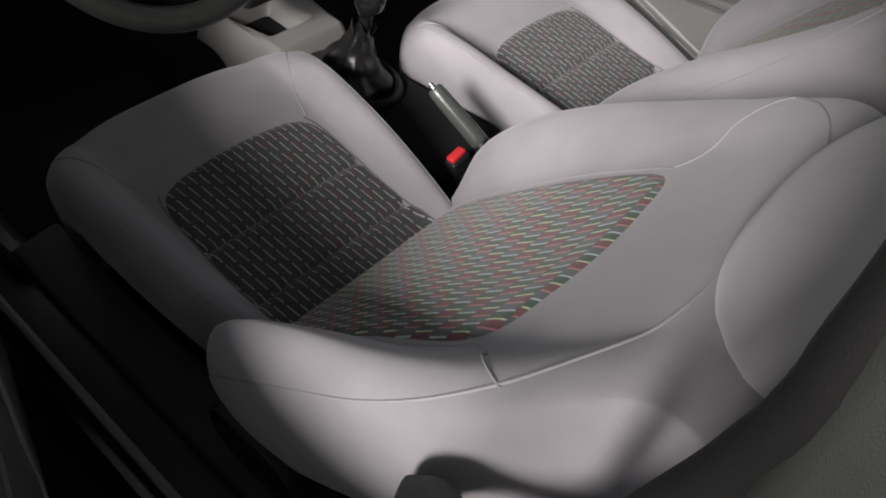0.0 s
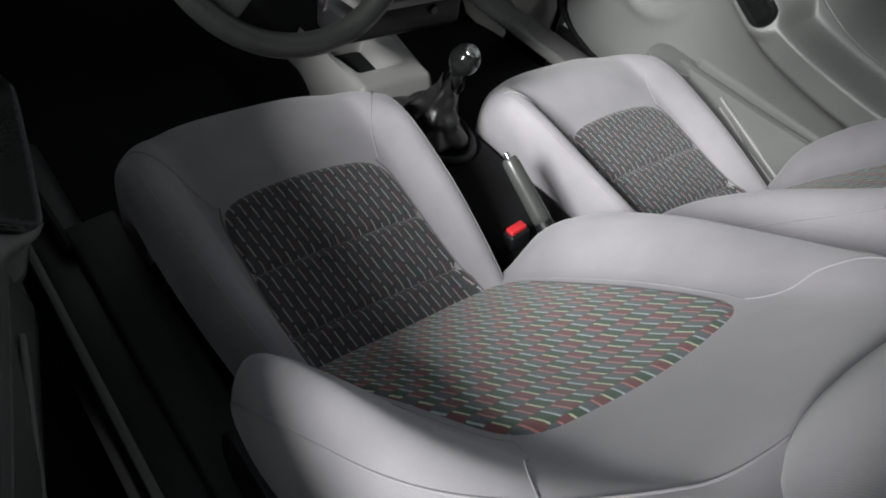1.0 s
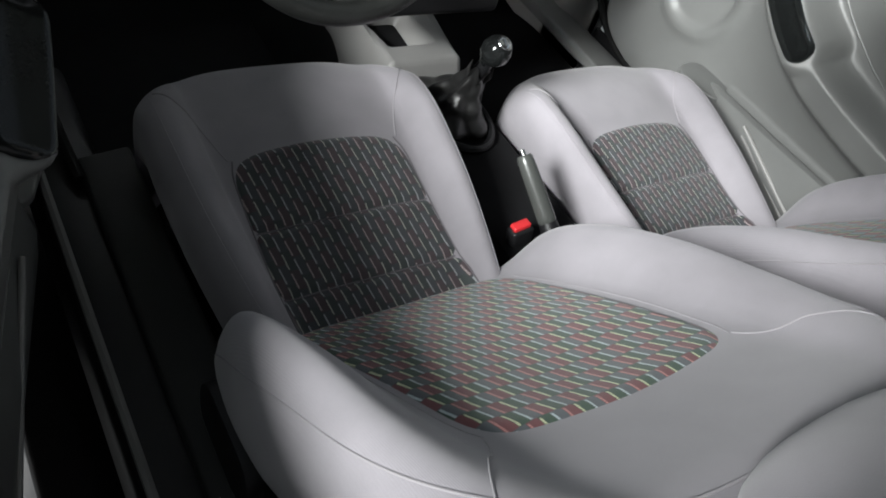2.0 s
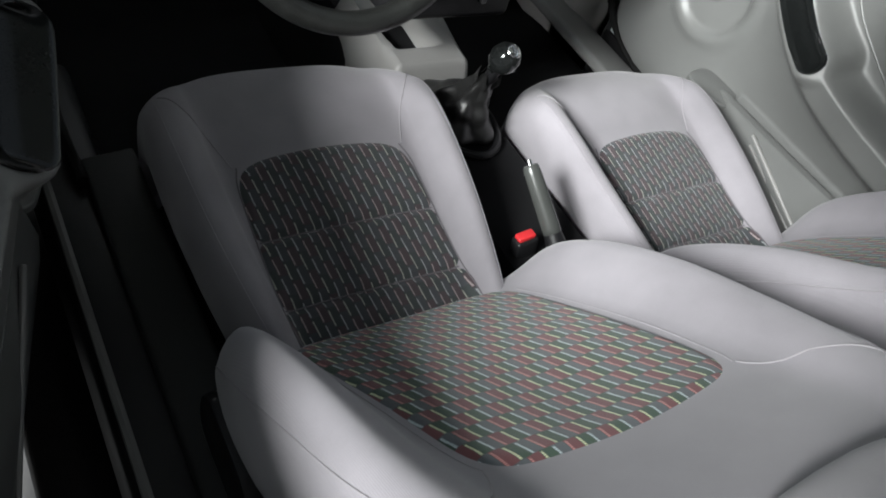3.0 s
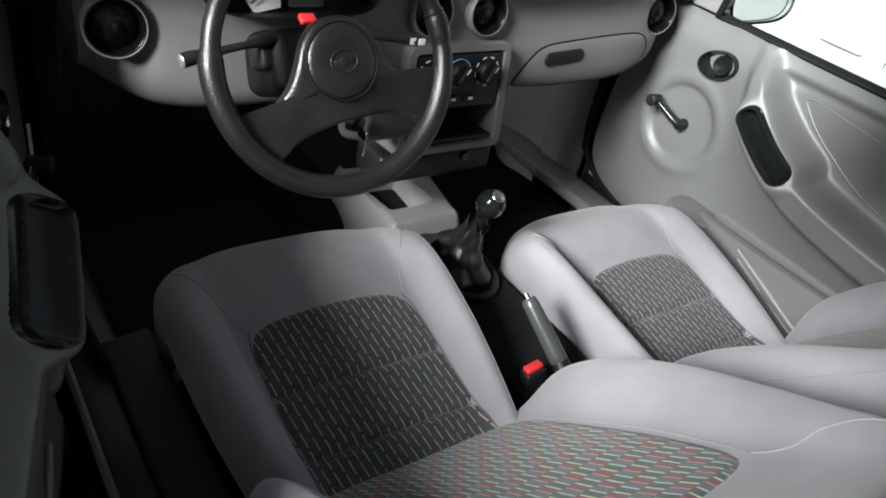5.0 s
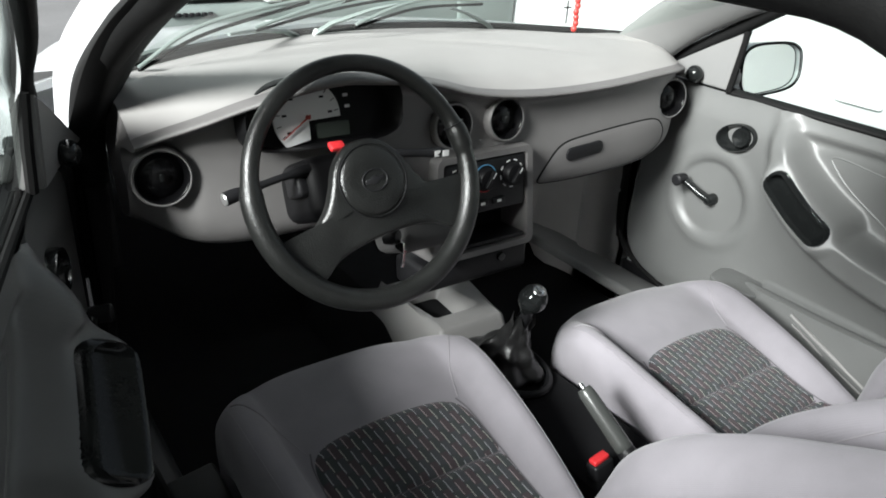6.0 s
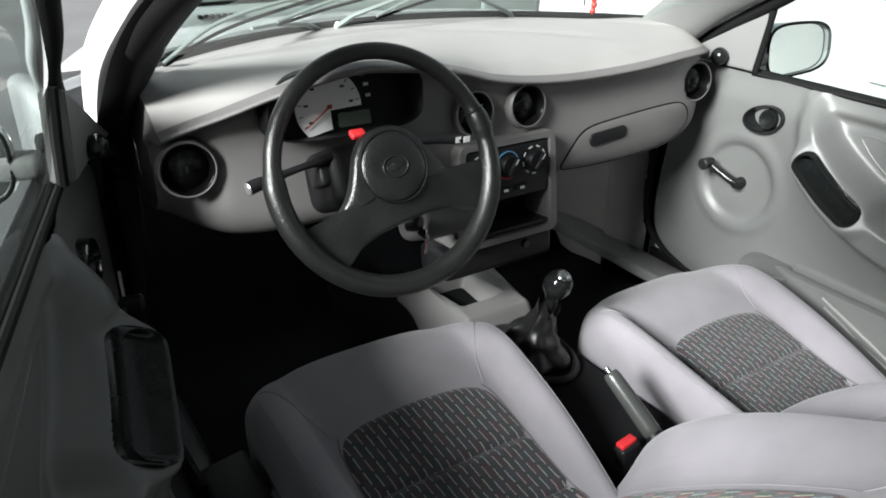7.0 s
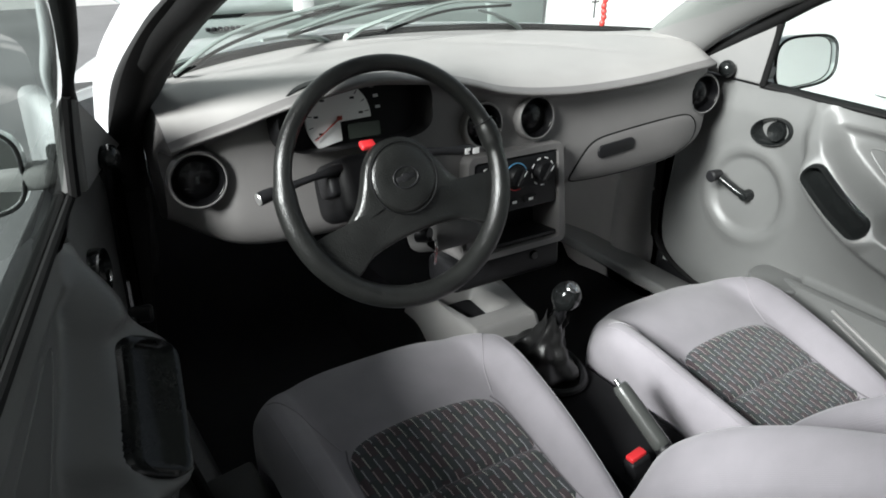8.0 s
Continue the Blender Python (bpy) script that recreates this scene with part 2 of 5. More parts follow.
def spline(pts, n, closed=False):
    """n points along a Catmull-Rom curve through pts."""
    P = [np.array(p, float) for p in pts]
    k = len(P)
    spans = k if closed else k - 1
    out = []
    for i in range(n):
        t = i / n * spans if closed else i / (n - 1) * spans
        j = min(int(t), spans - 1)
        f = t - j
        if closed:
            a, b, c, d = P[(j - 1) % k], P[j % k], P[(j + 1) % k], P[(j + 2) % k]
        else:
            b, c = P[j], P[j + 1]
            a = P[j - 1] if j > 0 else 2 * b - c
            d = P[j + 2] if j + 2 < k else 2 * c - b
        out.append(0.5 * (2 * b + (c - a) * f + (2 * a - 5 * b + 4 * c - d) * f * f + (3 * b - a - 3 * c + d) * f ** 3))
    return out


def sheet(rows, close_u=False, close_v=False, flip=False, uvs=None, bm=None):
    """A surface through a grid of points (rows of equal length)."""
    bm = bm or bmesh.new()
    V = [[bm.verts.new(Vector(p)) for p in r] for r in rows]
    nu, nv = len(V), len(V[0])
    layer = bm.loops.layers.uv.new("uv") if uvs else None
    for i in range(nu if close_u else nu - 1):
        for j in range(nv if close_v else nv - 1):
            idx = [(i, j), (i, (j + 1) % nv), ((i + 1) % nu, (j + 1) % nv), ((i + 1) % nu, j)]
            if flip:
                idx.reverse()
            f = bm.faces.new([V[a][b] for a, b in idx])
            if layer:
                for lp, (a, b) in zip(f.loops, idx):
                    lp[layer].uv = uvs[a][b]
    return bm


def tube(pts, r, n=10, closed=False, flat=1.0, up=(0, 0, 1), bm=None):
    """A round or oval bar along pts; r is one radius or one for each point; flat scales it along the binormal."""
    P = [Vector(p) for p in pts]
    k = len(P)
    rad = r if isinstance(r, (list, tuple)) else [r] * k
    rows = []
    ref = Vector(up)
    for i, p in enumerate(P):
        a = P[(i - 1) % k] if (closed or i > 0) else p
        c = P[(i + 1) % k] if (closed or i < k - 1) else p
        d = (c - a).normalized()
        s = d.cross(ref)
        if s.length < 1e-4:
            s = d.cross(Vector((1, 0.3, 0)))
        s.normalize()
        w = s.cross(d).normalized()
        rows.append([p + (s * math.cos(2 * math.pi * q / n) + w * flat * math.sin(2 * math.pi * q / n)) * rad[i] for q in range(n)])
    bm = bm or bmesh.new()
    V = [[bm.verts.new(p) for p in r_] for r_ in rows]
    for i in range(k if closed else k - 1):
        for j in range(n):
            bm.faces.new([V[i][j], V[i][(j + 1) % n], V[(i + 1) % k][(j + 1) % n], V[(i + 1) % k][j]])
    if not closed:
        bm.faces.new(V[0][::-1])
        bm.faces.new(V[-1])
    bmesh.ops.recalc_face_normals(bm, faces=bm.faces[:])
    return bm


def lathe(profile, m, n=40, bm=None):
    """A turned body: profile of (radius, height) about the z axis of m."""
    bm = bm or bmesh.new()
    V = []
    for r, h in profile:
        if r < 1e-6:
            V.append([bm.verts.new(m @ Vector((0, 0, h)))])
        else:
            V.append([bm.verts.new(m @ Vector((r * math.cos(2 * math.pi * q / n), r * math.sin(2 * math.pi * q / n), h))) for q in range(n)])
    for a, b in zip(V, V[1:]):
        for q in range(n):
            ring = [a[q % len(a)], a[(q + 1) % len(a)], b[(q + 1) % len(b)], b[q % len(b)]]
            seen_v = []
            for v in ring:
                if v not in seen_v:
                    seen_v.append(v)
            if len(seen_v) >= 3:
                bm.faces.new(seen_v)
    bmesh.ops.recalc_face_normals(bm, faces=bm.faces[:])
    return bm


def block(size, m, bevel=0.004, seg=3):
    """A box with rounded edges."""
    bm = bmesh.new()
    bmesh.ops.create_cube(bm, size=1)
    bm.transform(Matrix.Diagonal((*size, 1)))
    if bevel > 0:
        bmesh.ops.bevel(bm, geom=bm.edges[:], offset=bevel, segments=seg, profile=0.5, affect='EDGES')
    bm.transform(m)
    return bm


def prism(outline, depth, m, bevel=0.0, seg=2):
    """An extruded outline in the xy plane of m, from z = 0 to depth, its upper rim rounded."""
    bm = bmesh.new()
    vs = [bm.verts.new((x, y, 0)) for x, y in outline]
    f = bm.faces.new(vs)
    res = bmesh.ops.extrude_face_region(bm, geom=[f])
    top = [v for v in res["geom"] if isinstance(v, bmesh.types.BMVert)]
    for v in top:
        v.co.z += depth
    bmesh.ops.recalc_face_normals(bm, faces=bm.faces[:])
    if bevel > 0:
        ts = set(top)
        es = [e for e in bm.edges if e.verts[0] in ts and e.verts[1] in ts]
        bmesh.ops.bevel(bm, geom=es, offset=bevel, segments=seg, profile=0.5, affect='EDGES')
    bm.transform(m)
    return bm


def blob(size, m, n=4.0, nu=36, nv=20):
    """A pillow-shaped body (superellipsoid)."""
    def cs(a, k):
        c = math.cos(a)
        return math.copysign(abs(c) ** k, c)

    def sn(a, k):
        c = math.sin(a)
        return math.copysign(abs(c) ** k, c)
    k = 2.0 / n
    rows = []
    for i in range(nv + 1):
        v = -math.pi / 2 + math.pi * i / nv
        rows.append([m @ Vector((size[0] * cs(v, k) * cs(2 * math.pi * j / nu, k), size[1] * cs(v, k) * sn(2 * math.pi * j / nu, k), size[2] * sn(v, k))) for j in range(nu)])
    bm = sheet(rows, close_v=True)
    bmesh.ops.remove_doubles(bm, verts=bm.verts[:], dist=1e-5)
    bmesh.ops.recalc_face_normals(bm, faces=bm.faces[:])
    return bm


def join(*bms):
    out = bms[0]
    for b in bms[1:]:
        me = bpy.data.meshes.new("tmp")
        b.to_mesh(me)
        out.from_mesh(me)
        bpy.data.meshes.remove(me)
        b.free()
    return out


def facing(origin, normal, up=(0, 0, 1)):
    """A pose at origin whose z axis is normal and whose y axis is as near to up as can be."""
    z = Vector(normal).normalized()
    x = Vector(up).cross(z).normalized()
    y = z.cross(x)
    return Matrix(((x.x, y.x, z.x, origin[0]), (x.y, y.y, z.y, origin[1]), (x.z, y.z, z.z, origin[2]), (0, 0, 0, 1)))


def rounded(w, h, r, n=6):
    """Outline of a rectangle with rounded corners."""
    out = []
    for cx, cy, a0 in ((w / 2 - r, h / 2 - r, 0), (-w / 2 + r, h / 2 - r, 90), (-w / 2 + r, -h / 2 + r, 180), (w / 2 - r, -h / 2 + r, 270)):
        for i in range(n + 1):
            a = radians(a0 + 90 * i / n)
            out.append((cx + r * math.cos(a), cy + r * math.sin(a)))
    return out


def interp(x, xs, ys):
    return float(np.interp(x, xs, ys))


def smooth01(a, b, x):
    t = min(1.0, max(0.0, (x - a) / (b - a)))
    return t * t * (3 - 2 * t)


def bell(x, c, w):
    return math.exp(-((x - c) / w) ** 2)


def table(rows, n=200):
    """A smooth lookup through rows of values, by their first column."""
    S = np.array(spline(rows, n))
    return lambda x: [float(np.interp(x, S[:, 0], S[:, k])) for k in range(1, S.shape[1])]

# ---- seats ----
SEAT_X = -0.340
# cushion, front to back: run, y, z, half width, height of the bolsters
CUSH = np.array(spline([(0, -0.50, 0.345, 0.185, 0.6), (1, -0.42, 0.378, 0.197, 0.9), (2, -0.30, 0.410, 0.224, 1.0), (3, -0.18, 0.440, 0.244, 1.0),
                        (4, -0.06, 0.467, 0.254, 0.9), (5, 0.03, 0.484, 0.256, 0.6), (6, 0.090, 0.482, 0.254, 0.35), (7, 0.136, 0.460, 0.250, 0.2),
                        (8, 0.160, 0.415, 0.244, 0.1), (9, 0.162, 0.340, 0.238, 0.05), (10, 0.140, 0.26, 0.232, 0.0)], 121))
CUSH_HALF = [(0, 0, 0.006), (0.25, 0.33, 0.004), (0.45, 0.615, 0.0), (0.52, 0.70, 0.022), (0.60, 0.80, 0.042), (0.68, 0.89, 0.034), (0.76, 0.948, -0.012),
             (0.84, 0.93, -0.07), (0.92, 0.85, -0.13), (1.0, 0.74, -0.20)]
CUSH_X = np.array(spline([(-u, -x, z) for u, x, z in CUSH_HALF[:0:-1]] + CUSH_HALF, 161))


def cushion_at(u, v):
    y, z, hw, b = [float(np.interp(v, CUSH[:, 0], CUSH[:, k])) for k in range(1, 5)]
    cx = float(np.interp(u, CUSH_X[:, 0], CUSH_X[:, 1]))
    cz = float(np.interp(u, CUSH_X[:, 0], CUSH_X[:, 2]))
    if cz > 0:
        cz *= b
    y -= 0.095 * min(1.0, abs(cx)) ** 3.5 * smooth01(3, 7, v)
    zz = z + cz
    # soft hollows where a sitter has worn the foam
    zz -= 0.006 * bell(cx, 0, 0.45) * bell(y, -0.26, 0.12)
    return Vector((cx * hw, y, max(zz, 0.21)))


def cushion_xy(x, y):
    """The cushion's surface over the point x, y of its top."""
    v = float(np.interp(y, CUSH[:90, 1], CUSH[:90, 0]))
    hw = float(np.interp(v, CUSH[:, 0], CUSH[:, 3]))
    mid = CUSH_X[40:121]
    u = float(np.interp(x / hw, mid[:, 1], mid[:, 0]))
    return cushion_at(u, v)


BACK_O, BACK_D, BACK_N = Vector((0, -0.38, 0.432)), Vector((0, -0.754, 0.657)), Vector((0, 0.657, 0.754))
# backrest, bottom to top: run, along the back, out of it, half width, height of the bolsters
BACK = np.array(spline([(0, -0.10, -0.035, 0.235, 0.0), (1, -0.03, -0.008, 0.255, 0.35), (2, 0.045, 0.0, 0.270, 1.05), (3, 0.15, 0.004, 0.278, 1.25), (4, 0.27, 0.006, 0.280, 1.1),
                        (5, 0.38, 0.003, 0.277, 0.8), (6, 0.46, 0.003, 0.268, 0.55), (7, 0.53, 0.008, 0.250, 0.3), (8, 0.58, 0.010, 0.225, 0.15), (9, 0.612, -0.004, 0.200, 0.05),
                        (10, 0.628, -0.045, 0.185, 0.0), (11, 0.625, -0.10, 0.178, 0.0), (12, 0.60, -0.135, 0.175, 0.0)], 145))
BACK_X = np.array(spline([(-1.0, -0.90, -0.150), (-0.92, -0.97, -0.110), (-0.84, -1.015, -0.055), (-0.76, -1.02, 0.0), (-0.68, -0.98, 0.042), (-0.60, -0.89, 0.062),
                          (-0.52, -0.77, 0.042), (-0.45, -0.635, 0.006), (-0.25, -0.30, 0.002), (0, 0, 0.0), (0.25, 0.30, 0.002), (0.45, 0.635, 0.006),
                          (0.52, 0.77, 0.042), (0.60, 0.89, 0.062), (0.68, 0.98, 0.042), (0.76, 1.02, 0.0), (0.84, 1.015, -0.055), (0.92, 0.97, -0.110), (1.0, 0.90, -0.150)], 161))


def back_at(u, v):
    s, o, hw, b = [float(np.interp(v, BACK[:, 0], BACK[:, k])) for k in range(1, 5)]
    cx = float(np.interp(u, BACK_X[:, 0], BACK_X[:, 1]))
    co = float(np.interp(u, BACK_X[:, 0], BACK_X[:, 2]))
    if co > 0:
        co *= b
    o += co - 0.008 * bell(cx, 0, 0.5) * bell(s, 0.33, 0.12)
    p = BACK_O + BACK_D * s + BACK_N * o
    return Vector((cx * hw, p.y, p.z))


def back_xs(x, s):
    v = float(np.interp(s, BACK[:110, 1], BACK[:110, 0]))
    hw = float(np.interp(v, BACK[:, 0], BACK[:, 3]))
    mid = BACK_X[40:121]
    u = float(np.interp(x / hw, mid[:, 1], mid[:, 0]))
    return back_at(u, v)


def squircle(a, b, n=9.0):
    m = max(abs(a), abs(b))
    if m < 1e-6:
        return 0.0, 0.0, 0.0
    ca, cb = a / m, b / m
    r = (abs(ca) ** n + abs(cb) ** n) ** (-1.0 / n)
    return a * r, b * r, m


def inset(fn, half, lo, hi, seams, arch, normal, n=96, lean=1.0, fine=1.0):
    """The patterned centre: a slightly padded panel with a tucked rim and sewn cross seams."""
    rows, uvs = [], []
    for i in range(n + 1):
        row, uvr = [], []
        for j in range(n + 1):
            a, b, m = squircle(-1 + 2 * i / n, -1 + 2 * j / n)
            x = a * half(b)
            t = lo + (hi - lo) * (b + 1) / 2 + arch * (1 - a * a) * smooth01(0.2, 1, b)
            rise = 0.0045 - 0.0075 * smooth01(0.90, 1.0, m)
            for q in seams:
                rise -= 0.0050 * bell(t, q, 0.0060)
            p = fn(x, t) + Vector(normal) * rise
            row.append(p)
            uvr.append((x * fine, t * lean * fine))
        rows.append(row)
        uvs.append(uvr)
    bm = sheet(rows, uvs=uvs)
    bmesh.ops.recalc_face_normals(bm, faces=bm.faces[:])
    return bm


def along(fn, pts, lift, normal, n=40):
    return [fn(p[0], p[1]) + Vector(normal) * lift for p in spline(pts, n)]


def build_seat(label, upright=0.0):
    tilt = Matrix.Translation(BACK_O) @ Matrix.Rotation(radians(-upright), 4, 'X') @ Matrix.Translation(-BACK_O)

    def back_part(name, bm, *rest, **more):
        bm.transform(tilt)
        return part(name, bm, *rest, **more)

    seat = thing("bucket_seat", label, "car seat", (0, -0.2, 0.2), group="front seats")
    up = (0, 0, 1)
    bm = sheet([[cushion_at(-1 + 2 * i / 96, 10 * j / 72) for j in range(73)] for i in range(97)])
    bmesh.ops.recalc_face_normals(bm, faces=bm.faces[:])
    cush = part("cushion", bm, GREY_CLOTH, seat, "smooth grey cloth seat cushion with raised bolsters", sharp=180)
    part("cushion_center", inset(cushion_xy, lambda b: 0.154 - 0.002 * b, -0.47, -0.072, (-0.20, -0.305), 0.012, up, fine=1.12), CUSHION_CLOTH, cush,
         "dark cloth panel with coloured dashes", sharp=180)
    for q in (-0.20, -0.305):
        part("cross_seam", tube([cushion_xy(-0.143 + 0.286 * k / 40, q) + Vector((0, 0, 0.0006)) for k in range(41)], 0.0011, 6), DARK_SEAM, cush)
    for sx in (-1, 1):
        part("seam", tube(along(cushion_xy, [(sx * 0.143, -0.076), (sx * 0.165, -0.015), (sx * 0.190, 0.04), (sx * 0.212, 0.095)], 0.0004, up, 30), 0.0012, 6), THREAD, cush)
        part("piping", tube(along(cushion_xy, [(sx * 0.1475, -0.42), (sx * 0.1475, -0.25), (sx * 0.1455, -0.12), (sx * 0.137, -0.078)], 0.0006, up, 40), 0.0012, 6), DARK_SEAM, cush)
        part("seam", tube([cushion_at(sx * u, v) + Vector((0, 0, 0.0)) for u, v in [(0.66, 0.6 + 5.6 * k / 50) for k in range(51)]], 0.0009, 6), GREY_CLOTH, cush)
    bm = sheet([[back_at(-1 + 2 * i / 96, 12 * j / 84) for j in range(85)] for i in range(97)])
    # back board that closes the rear of the backrest
    rear = [[back_at(-1, 12 * j / 84).lerp(back_at(1, 12 * j / 84), k / 6) - BACK_N * 0.02 * math.sin(math.pi * k / 6) for j in range(85)] for k in range(7)]
    bm = sheet(rear, bm=bm)
    bmesh.ops.remove_doubles(bm, verts=bm.verts[:], dist=1e-5)
    bmesh.ops.recalc_face_normals(bm, faces=bm.faces[:])
    back = back_part("backrest", bm, GREY_CLOTH, seat, "reclined grey cloth backrest with side bolsters", sharp=180)
    back_part("backrest_center", inset(back_xs, lambda b: 0.175 - 0.006 * b, -0.03, 0.425, (), 0.016, BACK_N, 72, -1.0, 1.12), DASH_CLOTH, back,
         "dark cloth panel with coloured dashes", sharp=180)
    for sx in (-1, 1):
        back_part("piping", tube(along(back_xs, [(sx * 0.176, 0.03), (sx * 0.178, 0.15), (sx * 0.176, 0.30), (sx * 0.170, 0.380), (sx * 0.163, 0.408)], 0.0004, BACK_N, 50), 0.0008, 6), THREAD, back)
        back_part("seam", tube([back_at(sx * (0.43 + 0.215 * k / 30), 5.35 + 1.60 * (k / 30) ** 0.75) + BACK_N * 0.0004 for k in range(31)], 0.0011, 6), THREAD, back)
    # the welt that runs round the rim of the face
    rim = []
    for k in range(121):
        a = math.pi * k / 120
        c, s = -math.cos(a), math.sin(a)
        rim.append(back_at(0.725 * math.copysign(abs(c) ** 0.42, c), 1.0 + 7.45 * s ** 0.62))
    back_part("welt", tube([p + BACK_N * 0.0002 for p in rim], 0.0014, 6), THREAD, back)
    c = BACK_O + BACK_D * 0.705 - BACK_N * 0.020
    hm = facing(c, BACK_N, BACK_D)
    back_part("headrest", blob((0.155, 0.118, 0.070), hm, 2.7), GREY_CLOTH, seat, "rounded grey cloth headrest")
    for sx in (-0.06, 0.06):
        a = BACK_O + BACK_D * 0.60 - BACK_N * 0.06 + Vector((sx, 0, 0))
        back_part("headrest_post", tube([a, a + BACK_D * 0.08], 0.006, 10), CHROME, seat)
    part("seat_base", block((0.40, 0.46, 0.10), pose(0, -0.22, 0.25), 0.02), BLACK_PLASTIC, seat)
    for sx in (-1, 1):
        part("seat_rail", block((0.03, 0.50, 0.03), pose(sx * 0.19, -0.22, 0.213), 0.004), STEEL, seat)
        part("recliner_cover", prism(rounded(0.16, 0.09, 0.04), 0.022, facing((sx * 0.262, -0.46, 0.38), (sx, 0, 0)), 0.006), BLACK_PLASTIC, seat)
    return seat


XF[0] = pose(SEAT_X, 0, 0)
build_seat("grey cloth driver seat with patterned centre, reclined backrest")
XF[0] = Matrix.Identity(4)
XF[0] = Matrix.Translation((0.326, -0.268, 0.180)) @ Matrix.Diagonal((0.94, 0.97, 1.0, 1.0)) @ Matrix.Translation((0, 0.2, -0.2))
build_seat("grey cloth passenger seat with patterned centre, beside handbrake", 7.0)
XF[0] = Matrix.Identity(4)

# ---- dashboard ----
BROW = table([(-0.70, 0.855, 0.180), (-0.62, 0.884, 0.175), (-0.55, 0.912, 0.158), (-0.48, 0.944, 0.125), (-0.40, 0.974, 0.088), (-0.33, 0.986, 0.078), (-0.26, 0.978, 0.088),
              (-0.18, 0.962, 0.118), (-0.10, 0.940, 0.145), (-0.02, 0.917, 0.150), (0.08, 0.903, 0.149), (0.20, 0.897, 0.148), (0.35, 0.899, 0.150), (0.50, 0.906, 0.160),
              (0.59, 0.905, 0.176), (0.648, 0.884, 0.205)])
BOTTOM = table([(-0.70, 0.765), (-0.64, 0.750), (-0.60, 0.732), (-0.52, 0.708), (-0.44, 0.700), (-0.30, 0.70), (-0.10, 0.70), (0.15, 0.695), (0.35, 0.690), (0.50, 0.700), (0.59, 0.728), (0.648, 0.785)])


def screen_y(x):
    return 0.612 - 0.60 * (x + 0.02) ** 2


def dash_profile(x):
    zb, yb = BROW(x)
    zl = BOTTOM(x)[0]
    end = smooth01(0.50, 0.615, -x) + smooth01(0.545, 0.655, x)            # the ends round off towards the doors
    yw = screen_y(x)
    face = 0.180 + 0.085 * end * end + 0.022 * bell(x, -0.59, 0.09) - 0.010 * bell(x, 0.32, 0.2) + 0.014 * bell(x, 0.58, 0.06)
    yb = yb + 0.02 * end
    zt = 0.956 - 0.025 * abs(x) ** 2
    rows = [(0.36, zl + 0.03), (face + 0.06, zl - 0.002), (face + 0.012, zl + 0.004), (face - 0.006, zl + 0.028), (face - 0.008, zl + 0.075),
            (face - 0.002, 0.5 * (zl + zb) + 0.01), (face + 0.004, zb - 0.055), (face + 0.002, zb - 0.024), (min(face, yb + 0.022), zb - 0.010), (yb + 0.003, zb - 0.003),
            (yb + 0.002, zb + 0.004), (yb + 0.020, zb + 0.010)]
    return rows, [(yb + 0.020, zb + 0.010), (yb + 0.060, 0.66 * zb + 0.34 * zt + 0.013), (0.30, 0.28 * zb + 0.72 * zt + 0.008), (0.40, zt), (yw - 0.02, zt - 0.006), (yw + 0.012, zt - 0.014), (yw + 0.03, zt - 0.05)]


dashboard = thing("dashboard", "grey moulded plastic dashboard with round vents", "dashboard", (0, 0.3, 0.69))
XS = [-0.614 + 1.260 * k / 180 for k in range(181)]
VENTS = [((-0.580, 0.196, 0.838), (-0.10, -1, 0.12), 0.046), ((0.572, 0.194, 0.838), (-0.10, -1, 0.10), 0.047), ((0.062, 0.171, 0.857), (0, -1, 0.12), 0.044), ((-0.062, 0.171, 0.859), (0, -1, 0.12), 0.044)]


def vent_hole(x, z):
    """How far the fascia is sunk behind a vent."""
    return max(0.030 * (1 - smooth01(0.74 * r, 0.92 * r, math.hypot(x - c[0], z - c[2]))) for c, n, r in VENTS)


face_rows = [[(x, y + (vent_hole(x, z) if 0.78 < z < 0.91 and y < 0.26 else 0.0), z) for y, z in spline(dash_profile(x)[0], 60)] for x in XS]
bm = sheet(face_rows)
# side cheeks
for x, rev in ((XS[0], False), (XS[-1], True)):
    a, b = dash_profile(x)
    ring = [(x, y, z) for y, z in spline(a, 44)] + [(x, y, z) for y, z in spline(b, 20)][1:]
    vs = [bm.verts.new(p) for p in ring]
    bm.faces.new(vs[::-1] if rev else vs)
bmesh.ops.recalc_face_normals(bm, faces=bm.faces[:])
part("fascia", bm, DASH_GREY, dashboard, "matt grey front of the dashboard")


def pad_point(x, y, z):
    """The top pad with its shallow ledge along the glass and a soft crease that runs out towards the passenger."""
    z -= 0.0045 * bell(y, screen_y(x) - 0.075 - 0.02 * x, 0.010)
    z -= 0.0030 * bell(y, 0.46 - 0.55 * (x - 0.02), 0.014) * smooth01(-0.02, 0.06, x) * (1 - smooth01(0.30, 0.42, x))
    return (x, y, z)


bm = sheet([[pad_point(x, y, z) for y, z in spline(dash_profile(x)[1], 60)] for x in XS])
bmesh.ops.recalc_face_normals(bm, faces=bm.faces[:])
part("top_pad", bm, DASH_TOP_LIT, dashboard, "grained top pad of the dashboard, skylight in its colour")

VENT_BLACK = surface("satin black vent plastic", (0.005, 0.005, 0.0055), 0.22, grain=900, relief=0.05, vary=0.2, spec=0.3)


